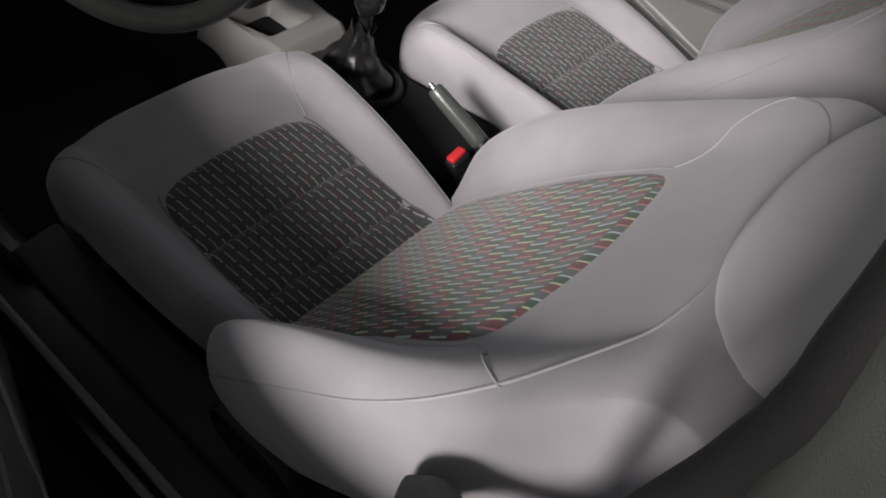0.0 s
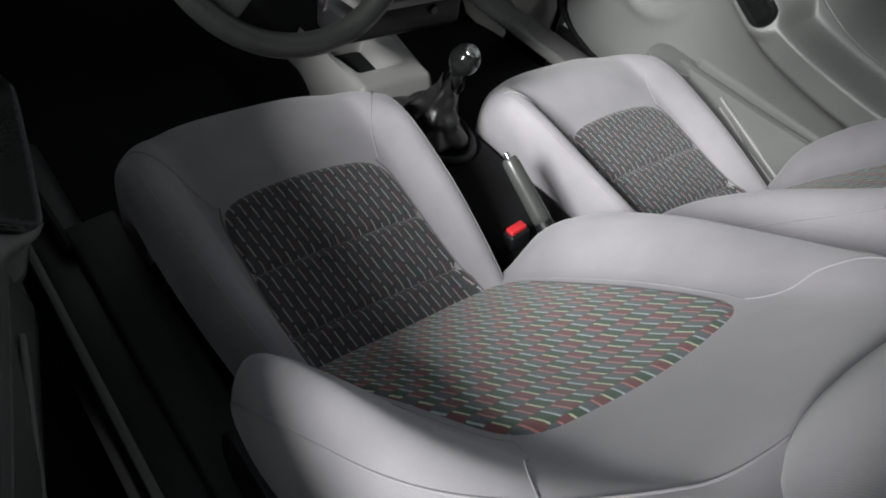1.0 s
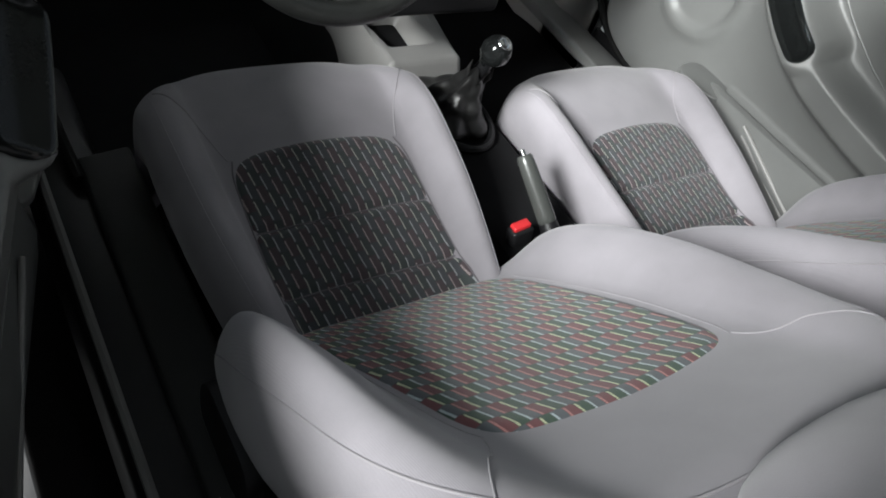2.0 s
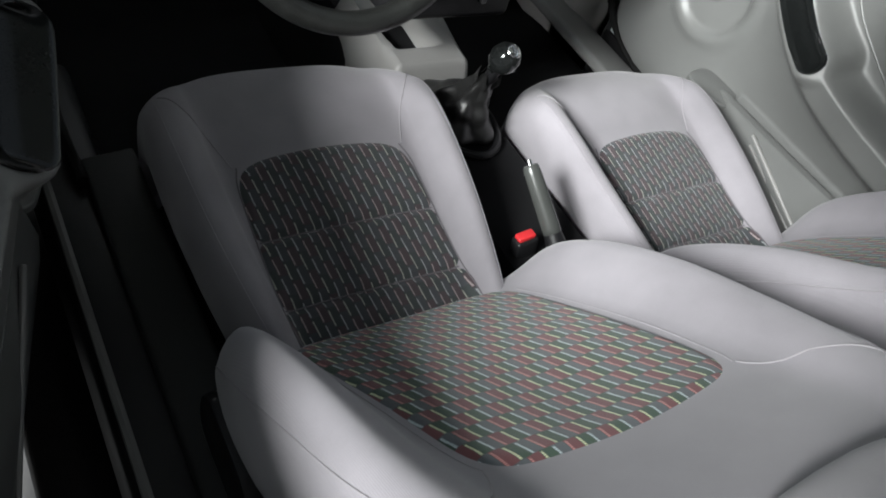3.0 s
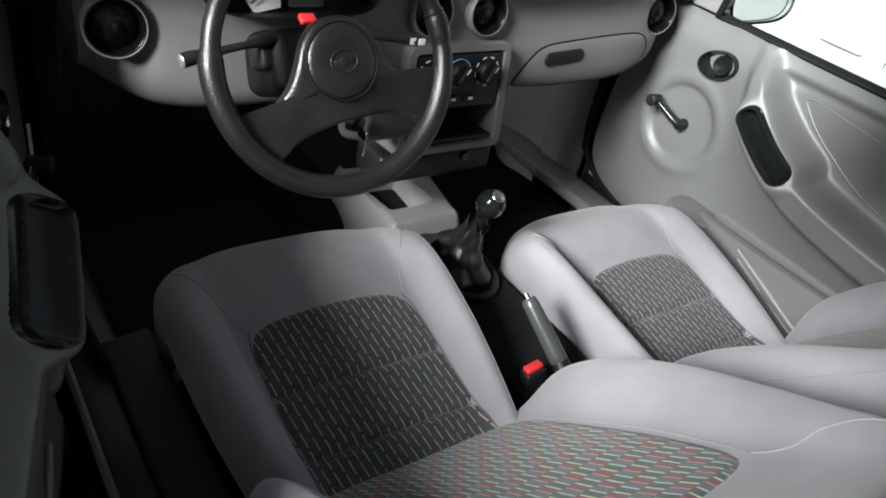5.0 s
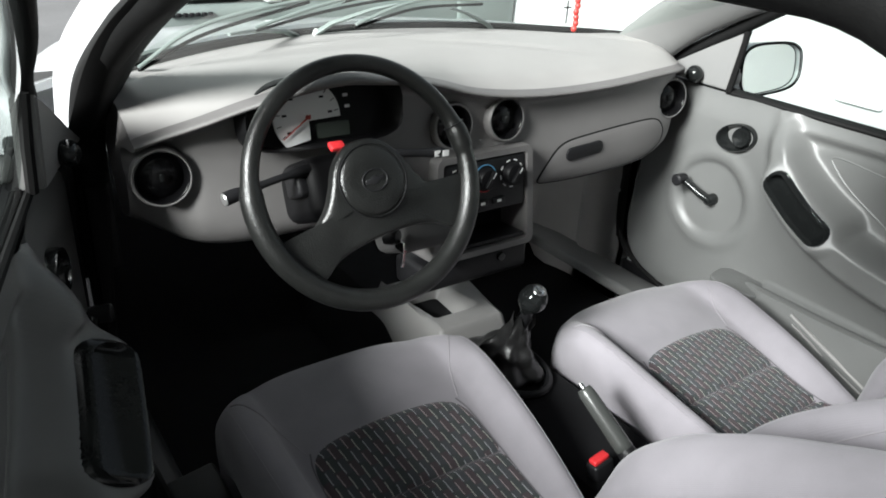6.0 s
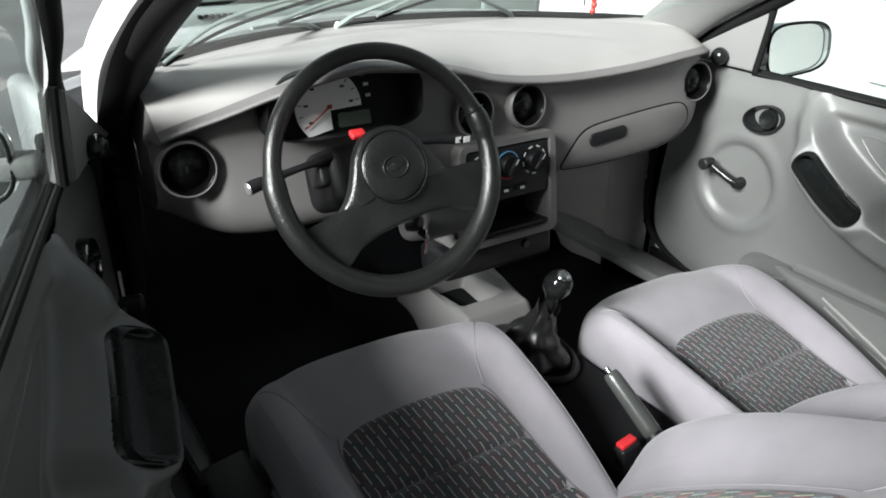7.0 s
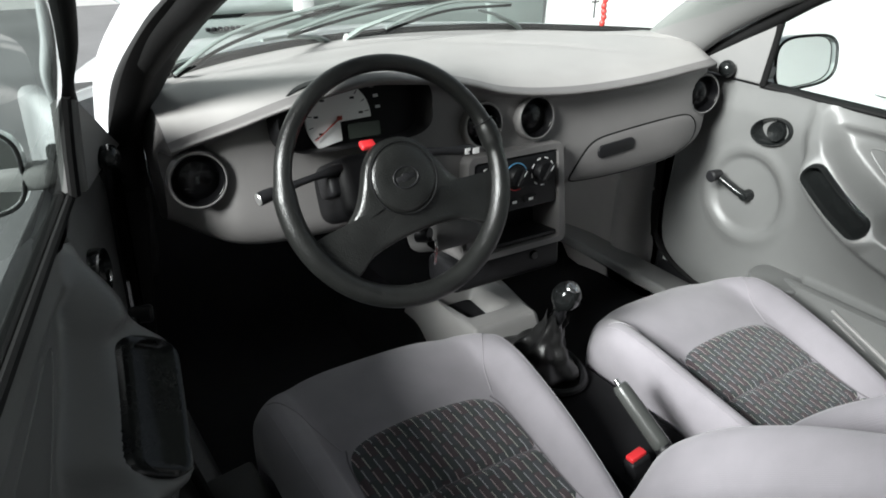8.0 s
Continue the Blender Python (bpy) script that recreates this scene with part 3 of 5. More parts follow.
def air_vent(c, normal, r):
    m = facing(c, normal)
    ring = lathe([(r * 0.86, -0.02), (r * 0.86, 0.003), (r * 0.885, 0.006), (r * 0.93, 0.0070), (r * 0.98, 0.004), (r * 1.0, -0.014)], m, 48)
    v = part("air_vent", ring, DASH_GREY, dashboard, "round grey vent ring with black louvre")
    part("bowl", lathe([(0, -0.004), (r * 0.30, -0.0045), (r * 0.60, -0.008), (r * 0.74, -0.013), (r * 0.79, -0.010), (r * 0.825, 0.0045), (r * 0.850, 0.0060), (r * 0.885, 0.0064)], m, 40), VENT_BLACK, v)
    for k in (-0.30, 0.30):
        part("louvre", block((0.9 * r, 0.0012, 0.003), m @ pose(0, k * r, -0.0062, 20), 0.0004, 1), VENT_BLACK, v)
    part("tab", block((0.008, 0.014, 0.012), m @ pose(0, 0, 0.0), 0.003), GLOSS_BLACK, v)
    return v


for c, n, r in VENTS:
    air_vent(c, n, r)

# instrument cluster in its dark hood
hood_c = Vector((-0.332, 0.150, 0.918))
hm = facing(hood_c, (0, -1, 0.22))
outer = [(x * 0.136, y * 0.056 + 0.008 * (1 - x * x)) for x, y in [squircle(math.cos(a) / max(abs(math.cos(a)), abs(math.sin(a))), math.sin(a) / max(abs(math.cos(a)), abs(math.sin(a))), 3.2)[:2]
                                                                    for a in [2 * math.pi * k / 72 for k in range(72)]]]
rows = []
for sc, h in ((1.03, -0.020), (1.02, 0.012), (1.00, 0.018), (0.975, 0.014), (0.94, -0.006), (0.92, -0.022)):
    rows.append([hm @ Vector((x * sc, y * sc, h + (0.014 * max(0, y / 0.056) if h > 0.01 else 0))) for x, y in outer])
bm = sheet(rows, close_v=True)
bmesh.ops.recalc_face_normals(bm, faces=bm.faces[:])
cluster = part("instrument_binnacle", bm, CLUSTER_BLACK, dashboard, "black instrument hood with white speed dial")
part("cluster_panel", prism([(x * 0.95, y * 0.95) for x, y in outer], 0.006, hm @ pose(0, 0, -0.026)), CLUSTER_BLACK, cluster)
dial_o = hm @ pose(-0.022, -0.002, -0.018)
arc = [(0.058 * math.cos(radians(a)), 0.058 * math.sin(radians(a))) for a in range(2, 222, 6)]
part("speed_dial", prism([(0.058, -0.004)] + arc + [(-0.040, -0.044), (0.002, -0.036), (0.002, -0.006)], 0.004, dial_o, 0.001), DIAL_FACE, cluster, "white speed dial")
for k in range(11):
    a = radians(212 - k * 20.5)
    part("tick", block((0.0075, 0.0012, 0.0006), dial_o @ pose(0.051 * math.cos(a), 0.051 * math.sin(a), 0.0045, 0, 0, math.degrees(a)), 0, 1), BLACK_PLASTIC, cluster)
    if k % 2 == 0:
        part("numeral_bar", block((0.0075, 0.0035, 0.0006), dial_o @ pose(0.040 * math.cos(a), 0.040 * math.sin(a), 0.0045), 0, 1), BLACK_PLASTIC, cluster)
part("needle", tube([dial_o @ Vector((0.003, 0.003, 0.009)), dial_o @ Vector((-0.046, -0.030, 0.008))], [0.0016, 0.0007], 8), NEEDLE_RED, cluster, "red needle")
part("needle_cap", lathe([(0, 0.011), (0.003, 0.0105), (0.0038, 0.004)], dial_o, 20), NEEDLE_RED, cluster)
part("display", prism(rounded(0.058, 0.024, 0.003), 0.003, hm @ pose(0.022, -0.026, -0.019)), LCD_FACE, cluster, "dim green display")
for q, (x, y) in enumerate(((0.050, 0.026), (0.052, 0.008), (0.044, 0.042))):
    part("warning_mark", block((0.009, 0.005, 0.001), hm @ pose(x, y, -0.0185), 0.0004, 1), WHITE_PRINT if q < 2 else DASH_GREY, cluster)

# centre stack: pale surround, heater panel with three knobs, open tray
SM = facing((0.006, 0.140, 0.703), (0, -1, 0.10))
outl = rounded(0.240, 0.210, 0.016, 5)
inl = rounded(0.204, 0.180, 0.008, 5)
flare = lambda q, h, s=1.0: SM @ Vector((q[0] * (1.0 - 0.45 * q[1]) * s, q[1] * s, h))
bm = sheet([[flare(q, -0.09) for q in outl], [flare(q, -0.003) for q in outl], [flare(q, 0.003, 0.985) for q in outl], [flare(q, 0.003, 1.02) for q in inl], [flare(q, -0.003) for q in inl], [flare(q, -0.09) for q in inl]], close_v=True)
bmesh.ops.recalc_face_normals(bm, faces=bm.faces[:])
stack = part("center_console_surround", bm, DASH_GREY, dashboard, "grey surround of the centre stack")
part("tray_back", block((0.215, 0.205, 0.01), SM @ pose(0, 0, -0.085), 0.002), BLACK_PLASTIC, stack)
part("tray_floor", block((0.205, 0.008, 0.085), SM @ pose(0, -0.082, -0.045), 0.002), BLACK_PLASTIC, stack)
panel = part("heater_panel", block((0.196, 0.106, 0.03), SM @ pose(0, 0.036, -0.014), 0.006), BLACK_PLASTIC, stack, "black heater panel")
for k, (x, col) in enumerate(((0.062, WHITE_PRINT), (-0.003, None), (-0.066, WHITE_PRINT))):
    km = SM @ pose(x, 0.052, 0.0015)
    knob = part("heater_knob", lathe([(0.022, 0), (0.021, 0.012), (0.019, 0.0145), (0.0, 0.0150)], km, 32), BLACK_PLASTIC, panel)
    part("grip", block((0.007, 0.036, 0.010), km @ pose(0, 0, 0.017, 0, 0, -35), 0.003), BLACK_PLASTIC, knob)
    part("pointer", block((0.0016, 0.012, 0.001), km @ pose(0.006, 0.009, 0.0225, 0, 0, -35), 0, 1), WHITE_PRINT, knob)
    if col:
        for a in range(-130, 231, 40):
            q = radians(a)
            part("mark", block((0.009, 0.0028, 0.0012), km @ pose(0.027 * math.cos(q), 0.027 * math.sin(q), 0.0, 0, 0, a + 90), 0.0004, 1), WHITE_PRINT, panel)
    else:
        for a0, a1, mt in ((20, 160, BLUE_PRINT), (200, 340, RED_PLASTIC)):
            pts = [km @ Vector((0.0265 * math.cos(radians(a)), 0.0265 * math.sin(radians(a)), 0.0002)) for a in range(a0, a1 + 1, 10)]
            part("temperature_arc", tube(pts, 0.0013, 6), mt, panel)
for x in (-0.01, 0.03):
    part("switch", block((0.030, 0.012, 0.006), SM @ pose(x, 0.003, 0.002), 0.002), BLACK_PLASTIC, panel)
    part("mark", block((0.010, 0.005, 0.001), SM @ pose(x, 0.003, 0.0056), 0, 1), WHITE_PRINT, panel)
part("lower_trim", block((0.27, 0.060, 0.10), SM @ pose(0, -0.142, -0.075), 0.012), BLACK_PLASTIC, dashboard)
part("lighter_socket", lathe([(0.0, 0.006), (0.008, 0.006), (0.0095, 0.004), (0.010, 0)], SM @ pose(0.062, -0.132, -0.025), 24), GLOSS_BLACK, dashboard)

# glove box lid, following the bulge of the fascia
GL = spline([(0.165, 0.712), (0.185, 0.755), (0.222, 0.786), (0.30, 0.797), (0.42, 0.804), (0.500, 0.803), (0.535, 0.785), (0.545, 0.755), (0.515, 0.728), (0.45, 0.712), (0.32, 0.703), (0.21, 0.700)], 72, closed=True)
GC = np.array([0.36, 0.75])


def dash_y(x, z):
    P = spline(dash_profile(x)[0], 44)
    ys, zs = [p[0] for p in P[6:34]], [p[1] for p in P[6:34]]
    return float(np.interp(z, zs, ys))


rows = []
for sc, out in ((1.0, -0.004), (1.0, 0.0005), (0.985, 0.0022), (0.96, 0.0026), (0.8, 0.0026), (0.5, 0.0026), (0.2, 0.0026)):
    rows.append([(GC[0] + (p[0] - GC[0]) * sc, dash_y(GC[0] + (p[0] - GC[0]) * sc, GC[1] + (p[1] - GC[1]) * sc) - out, GC[1] + (p[1] - GC[1]) * sc) for p in GL])
bm = sheet(rows, close_v=True)
bm.faces.new([v for v in bm.verts[-72:]]) if bm.verts.ensure_lookup_table() is None else None
bmesh.ops.recalc_face_normals(bm, faces=bm.faces[:])
glove = part("glove_box_lid", bm, DASH_GREY, dashboard, "grey glove box lid with recessed pull")
part("lid_gap", tube([(p[0], dash_y(p[0], p[1]) - 0.0005, p[1]) for p in GL], 0.0022, 6, closed=True), RUBBER, glove)
part("pull_recess", prism(rounded(0.105, 0.028, 0.013), 0.004, facing((0.280, dash_y(0.28, 0.765) - 0.0015, 0.765), (0, -1, 0.05)) @ pose(0, 0, 0, 0, 0, 4), 0.002), BLACK_PLASTIC, glove)

# ---- steering wheel, column and stalks ----
WC = Vector((-0.3375, -0.002, 0.859))
WM = facing(WC, (-0.0605, -0.902, 0.4275), (0, 0.4275, 0.904)) @ pose(0, 0, 0, 0, 0, 9)
wheel = thing("steering_wheel", "worn black plastic steering wheel with two broad spokes", "steering wheel", tuple(WC))
R = 0.1745


def grip_r(a):
    d = math.degrees(a) % 360
    return 0.0128 + 0.0040 * (smooth01(160, 170, d) * (1 - smooth01(330, 372, d)) if d > 90 else 0) + (0.0040 * (1 - smooth01(8, 14, d)) if d < 20 else 0)


NR = 144
ring_a = [2 * math.pi * k / NR for k in range(NR)]
rows = []
for a in ring_a:
    c, s = math.cos(a), math.sin(a)
    r = grip_r(a)
    rows.append([WM @ Vector(((R + r * math.cos(q)) * c, (R + r * math.cos(q)) * s, r * 1.08 * math.sin(q))) for q in [2 * math.pi * j / 16 for j in range(16)]])
bm = sheet(rows, close_u=True, close_v=True)
bmesh.ops.recalc_face_normals(bm, faces=bm.faces[:])
rim = part("rim", bm, WHEEL_BLACK, wheel, "scuffed black grained rim")
for a in (12, 168):
    q = radians(a)
    m = WM @ Matrix.Rotation(q, 4, 'Z') @ pose(R, 0, 0, 90)
    part("grip_joint", lathe([(0.0130, -0.0012), (0.0170, -0.0008), (0.0170, 0.0008), (0.0130, 0.0012)], m, 28), BLACK_PLASTIC, rim)
# hub cover: a shield round the horn pad that runs out into two broad spokes
half = [(0.0, 0.062), (0.028, 0.056), (0.050, 0.036), (0.066, 0.006), (0.084, -0.022), (0.112, -0.044), (0.142, -0.050), (0.166, -0.040), (0.164, -0.064), (0.150, -0.090), (0.132, -0.116),
        (0.112, -0.112), (0.085, -0.096), (0.045, -0.086), (0.0, -0.083)]
cover_line = spline(half + [(-x, y) for x, y in half[-2:0:-1]], 140, closed=True)
mid = Vector((0.0, -0.022))
rows = []
for f, drop in ((1.0, -0.016), (1.0, -0.008), (0.985, -0.003), (0.96, 0.0), (0.90, 0.0015), (0.80, 0.0020), (0.65, 0.0020), (0.45, 0.0020), (0.2, 0.0020)):
    ring = []
    for p in cover_line:
        q = mid + (Vector(p) - mid) * f
        r0 = math.hypot(q.x, q.y)
        crown = 0.0185 * (1 - smooth01(0.055, 0.125, r0)) - 0.006 * bell(q.y, -0.062, 0.016) * (1 - smooth01(0.05, 0.10, abs(q.x)))
        ring.append(WM @ Vector((q.x, q.y, crown + drop)))
    rows.append(ring)
bm = sheet(rows, close_v=True)
bm.verts.ensure_lookup_table()
bm.faces.new([bm.verts[k] for k in range(len(bm.verts) - 140, len(bm.verts))])
bmesh.ops.recalc_face_normals(bm, faces=bm.faces[:])
part("spoke_cover", bm, WHEEL_BLACK, wheel, "moulded black hub cover with two broad spokes", sharp=60)
hub = part("hub_pad", lathe([(0.054, -0.010), (0.0535, 0.0175), (0.0525, 0.0205), (0.0512, 0.0190), (0.0500, 0.0210), (0.046, 0.0235), (0.030, 0.0262), (0.0, 0.0272)], WM, 56), WHEEL_BLACK, wheel, "round black horn pad")
part("pad_ring", lathe([(0.0522, 0.0190), (0.0532, 0.0218), (0.0542, 0.0190)], WM, 56), BLACK_PLASTIC, hub)
part("emblem_ring", tube([WM @ Vector((0.020 * math.cos(a), 0.0155 * math.sin(a), 0.0270)) for a in [2 * math.pi * k / 40 for k in range(40)]], 0.0014, 8, closed=True), BLACK_PLASTIC, hub)
part("emblem", prism([(-0.015, 0.0035), (-0.005, 0.0035), (-0.005, 0.006), (0.006, 0.006), (0.006, 0.0035), (0.016, 0.0035), (0.014, -0.0035), (0.005, -0.0035), (0.005, -0.006), (-0.006, -0.006), (-0.006, -0.0035), (-0.016, -0.0035)],
                     0.0018, WM @ pose(0, 0, 0.0260), 0.0006), BLACK_PLASTIC, hub)

AX = (WM.to_3x3() @ Vector((0, 0, 1))).normalized()
column = thing("steering_column", "black and grey steering column cover with stalks", "steering column", (-0.34, 0.08, 0.78))
cm = facing(WC - AX * 0.115, AX, (0, 0.447, 0.894))
part("upper_cover", block((0.150, 0.100, 0.15), cm @ pose(0.004, 0.004, -0.012), 0.022, 4), CLUSTER_BLACK, column)
part("lower_cover", join(block((0.120, 0.050, 0.15), cm @ pose(0.030, -0.035, -0.010), 0.022, 4), block((0.110, 0.085, 0.11), cm @ pose(0.128, -0.085, -0.030), 0.022, 4)), COLUMN_GREY, column, "grey lower column cover")
part("ignition_lock", lathe([(0.0, 0.012), (0.011, 0.011), (0.014, 0.004), (0.015, -0.01)], facing((-0.284, 0.012, 0.752), (0.5, -0.85, 0.1)), 28), BLACK_PLASTIC, column)
part("key", join(block((0.003, 0.026, 0.018), pose(-0.280, -0.006, 0.742), 0.001, 1), block((0.006, 0.004, 0.035), pose(-0.277, -0.012, 0.722, 10), 0.001, 1)), CHROME, column, "metal ignition key")
part("hazard_button", block((0.024, 0.016, 0.009), pose(-0.364, 0.045, 0.903, 26, 0, 0), 0.003), RED_PLASTIC, column, "red hazard button")
stem = part("left_stalk", tube(spline([(-0.395, 0.075, 0.862), (-0.44, 0.072, 0.857), (-0.49, 0.069, 0.849), (-0.524, 0.066, 0.843)], 16), [0.009] * 3 + [0.0072, 0.0060, 0.0055, 0.0055, 0.0055, 0.0058, 0.0075, 0.0078, 0.0078, 0.0085, 0.0098, 0.0100, 0.0095], 16), BLACK_PLASTIC, column)
part("stalk_ring", tube([(-0.518, 0.0667, 0.8442), (-0.530, 0.0655, 0.8415)], 0.0102, 18), BLACK_PLASTIC, stem)
part("end_cap", lathe([(0, 0.002), (0.0085, 0.0018), (0.0098, 0.0)], facing((-0.5306, 0.0652, 0.8413), (-0.98, -0.12, -0.18)), 20), STEEL, stem, "pale end cap")
stem = part("right_stalk", tube(spline([(-0.285, 0.075, 0.870), (-0.24, 0.062, 0.868), (-0.20, 0.052, 0.866), (-0.168, 0.045, 0.864)], 16), [0.0085] * 10 + [0.0095, 0.010, 0.0105, 0.0105, 0.0105, 0.009], 16, flat=0.75), BLACK_PLASTIC, column)
for x0, w in ((-0.186, 0.010), (-0.172, 0.012)):
    part("print", block((w, 0.001, 0.010), pose(x0, 0.0385 - (x0 + 0.186) * 0.25, 0.8665), 0, 1), WHITE_PRINT, stem)
part("column_switch", block((0.03, 0.05, 0.06), cm @ pose(-0.070, 0.02, 0.02), 0.008), BLACK_PLASTIC, column)

# ---- floor, tunnel, console ----
def floor_z(x, y):
    tunnel = 0.185 * (1 - smooth01(0.085, 0.155, abs(x))) * (1 - 0.25 * smooth01(-0.5, -1.0, y))
    wall = 0.45 * smooth01(0.62, 0.86, y)
    return 0.20 + max(tunnel, wall)


bm = sheet([[(x, y, floor_z(x, y)) for x in [-0.68 + 1.36 * i / 64 for i in range(65)]] for y in [-2.0 + 2.9 * j / 80 for j in range(81)]], flip=True)
bmesh.ops.recalc_face_normals(bm, faces=bm.faces[:])
tagged(part("floor", bm, CARPET), "black carpeted car floor with centre tunnel", "floor", kind="structure")

console = thing("center_console", "pale grey plastic console with open tray", "console", (0.01, 0.2, 0.37))


def console_top(x, y):
    z = 0.434 - 0.02 * smooth01(0.16, 0.38, y)
    left, right = smooth01(-0.058, -0.046, x), 1 - smooth01(0.020, 0.062, x)
    return z - 0.055 * left * right * smooth01(0.196, 0.214, y) * (1 - smooth01(0.325, 0.345, y))


rows = []
for j in range(53):
    y = 0.118 + 0.28 * j / 52
    cx, hw = 0.004 + 0.018 * smooth01(0.14, 0.36, y), 0.082 + 0.010 * smooth01(0.14, 0.36, y)
    scoop = 0.05 * (1 - smooth01(0, 6, j))
    r = [(cx - hw - 0.050, y, 0.27), (cx - hw - 0.034, y, 0.345), (cx - hw - 0.006, y, 0.416 - scoop), (cx - hw, y, 0.428 - scoop)]
    r += [(cx + x, y, console_top(cx + x, y) - scoop) for x in [(-hw + 0.008) + (2 * hw - 0.016) * k / 60 for k in range(61)]]
    r += [(cx + hw, y, 0.428 - scoop), (cx + hw + 0.004, y, 0.416 - scoop), (cx + hw + 0.010, y, 0.36), (cx + hw + 0.012, y, 0.27)]
    rows.append(r)
bm = sheet(rows)
bm.verts.ensure_lookup_table()
w = len(rows[0])
bm.faces.new([bm.verts[k] for k in range(w)])
bmesh.ops.recalc_face_normals(bm, faces=bm.faces[:])
part("body", bm, CONSOLE_GREY, console)
part("tray_liner", block((0.060, 0.105, 0.004), pose(-0.006, 0.268, 0.378), 0.0015, 2), KICK_GREY, console, "grey ribbed tray liner")

gear = thing("gear_lever", "black gear lever with leatherette gaiter and chrome-capped knob", "gear lever", (0.01, 0.03, 0.38))
rows = []
for f in [k / 24 for k in range(25)]:
    c = Vector((0.002, 0.045, 0.395)).lerp(Vector((0.0, -0.012, 0.528)), f)
    fold = 0.004 * math.sin(f * 21) * (1 - f)
    rx = 0.056 * (1 - f) ** 1.7 + 0.016 + fold
    ry = 0.080 * (1 - f) ** 1.7 + 0.016 + fold
    flap = 0.30 * smooth01(0.80, 1.0, f)                # the cloth flares out round the shaft
    rows.append([c + Vector((rx * math.cos(a) * (1 + flap + 0.09 * math.sin(5 * a + f * 5) + 0.06 * math.sin(9 * a - f * 9)), ry * math.sin(a) * (1 + flap + 0.08 * math.sin(6 * a + 2 + f * 4)), 0.008 * math.sin(5 * a + 3 * f) * (0.3 + f))) for a in [2 * math.pi * k / 64 for k in range(64)]])
bm = sheet(rows, close_v=True)
bmesh.ops.recalc_face_normals(bm, faces=bm.faces[:])
part("gaiter", bm, LEATHERETTE, gear, "creased black leatherette gaiter", sharp=70)
part("gaiter_surround", tube([Vector((0.002 + 0.072 * math.cos(a), 0.035 + 0.112 * math.sin(a), 0.394)) for a in [2 * math.pi * k / 48 for k in range(48)]], 0.008, 8, closed=True), BLACK_PLASTIC, gear)
part("shaft", tube([(0.0, -0.008, 0.51), (-0.003, -0.027, 0.560)], [0.012, 0.010], 16), BLACK_PLASTIC, gear)
kn = facing((-0.004, -0.033, 0.580), (0.08, -0.42, 0.9), (0, 1, 0.2))
ball = part("knob", lathe([(0.0, 0.030), (0.008, 0.0295), (0.017, 0.0245), (0.0245, 0.014), (0.0272, 0.0), (0.0245, -0.013), (0.018, -0.022), (0.011, -0.030), (0.010, -0.036)], kn, 36), GLOSS_BLACK, gear, "glossy black ball knob")
part("knob_cap", lathe([(0.0, 0.0316), (0.008, 0.031), (0.0135, 0.0282), (0.0142, 0.0268)], kn, 28), CHROME, ball, "chrome gear pattern cap")
for x in (-0.005, 0.0, 0.005):
    part("pattern_line", block((0.0012, 0.011, 0.0012), kn @ pose(x, 0, 0.0314), 0, 1), BLACK_PLASTIC, ball)

BRAKE_GREY = surface("handbrake grip plastic", (0.055, 0.058, 0.055), 0.26, grain=900, relief=0.15)
brake = thing("handbrake", "grey plastic handbrake lever with chrome button", "handbrake", (0.0, -0.33, 0.38))
tip, heel = Vector((-0.024, -0.203, 0.496)), Vector((0.000, -0.325, 0.402))
d = (heel - tip)
part("grip", tube([tip + d * f for f in (0, 0.03, 0.1, 0.3, 0.5, 0.7, 0.76, 0.78)], [0.0115, 0.0138, 0.0148, 0.0156, 0.0160, 0.0164, 0.0164, 0.014], 18), BRAKE_GREY, brake)
part("button", tube([tip - d.normalized() * 0.010, tip], [0.0048, 0.0052], 14), CHROME, brake)
part("sleeve", tube([tip + d * f for f in (0.77, 0.86, 1.0, 1.12)], [0.0155, 0.017, 0.020, 0.025], 16), BLACK_PLASTIC, brake)
part("base_cover", block((0.075, 0.20, 0.05), pose(0.004, -0.41, 0.385), 0.018), BLACK_PLASTIC, brake)


def buckle(c, lean, name_label):
    b = thing("seat_belt_buckle", name_label, "seat belt buckle", (c[0], c[1] - 0.03, c[2] - 0.14))
    m = facing(c, lean, (0, 1, 0))
    part("housing", block((0.042, 0.026, 0.095), m @ pose(0, 0, -0.052), 0.006), BLACK_PLASTIC, b)
    part("release_button", block((0.033, 0.017, 0.010), m @ pose(0, 0.001, -0.002), 0.003), RED_PLASTIC, b, "red release button")
    part("stalk", tube([m @ Vector((0, 0, -0.09)), m @ Vector((0, -0.01, -0.20))], 0.009, 10), BLACK_PLASTIC, b)


buckle((-0.056, -0.288, 0.422), (-0.20, 0.10, 0.97), "black seat belt buckle with red button beside handbrake")

# ---- doors ----
SPINE = [Vector((p[0], p[1])) for p in spline([(-0.045, 0.838), (-0.075, 0.778), (-0.118, 0.712), (-0.20, 0.648), (-0.30, 0.606), (-0.50, 0.574), (-0.75, 0.565), (-0.98, 0.575)], 300)]
SPINE_H = [interp(i / 299, [0, 0.12, 0.25, 0.45, 0.7, 1.0], [0.020, 0.048, 0.070, 0.078, 0.066, 0.05]) for i in range(300)]


SPINE_W = [interp(i / 299, [0, 0.12, 0.3, 1.0], [0.002, 0.012, 0.021, 0.024]) for i in range(300)]
SPINE_Y, SPINE_Z = np.array([p.x for p in SPINE]), np.array([p.y for p in SPINE])


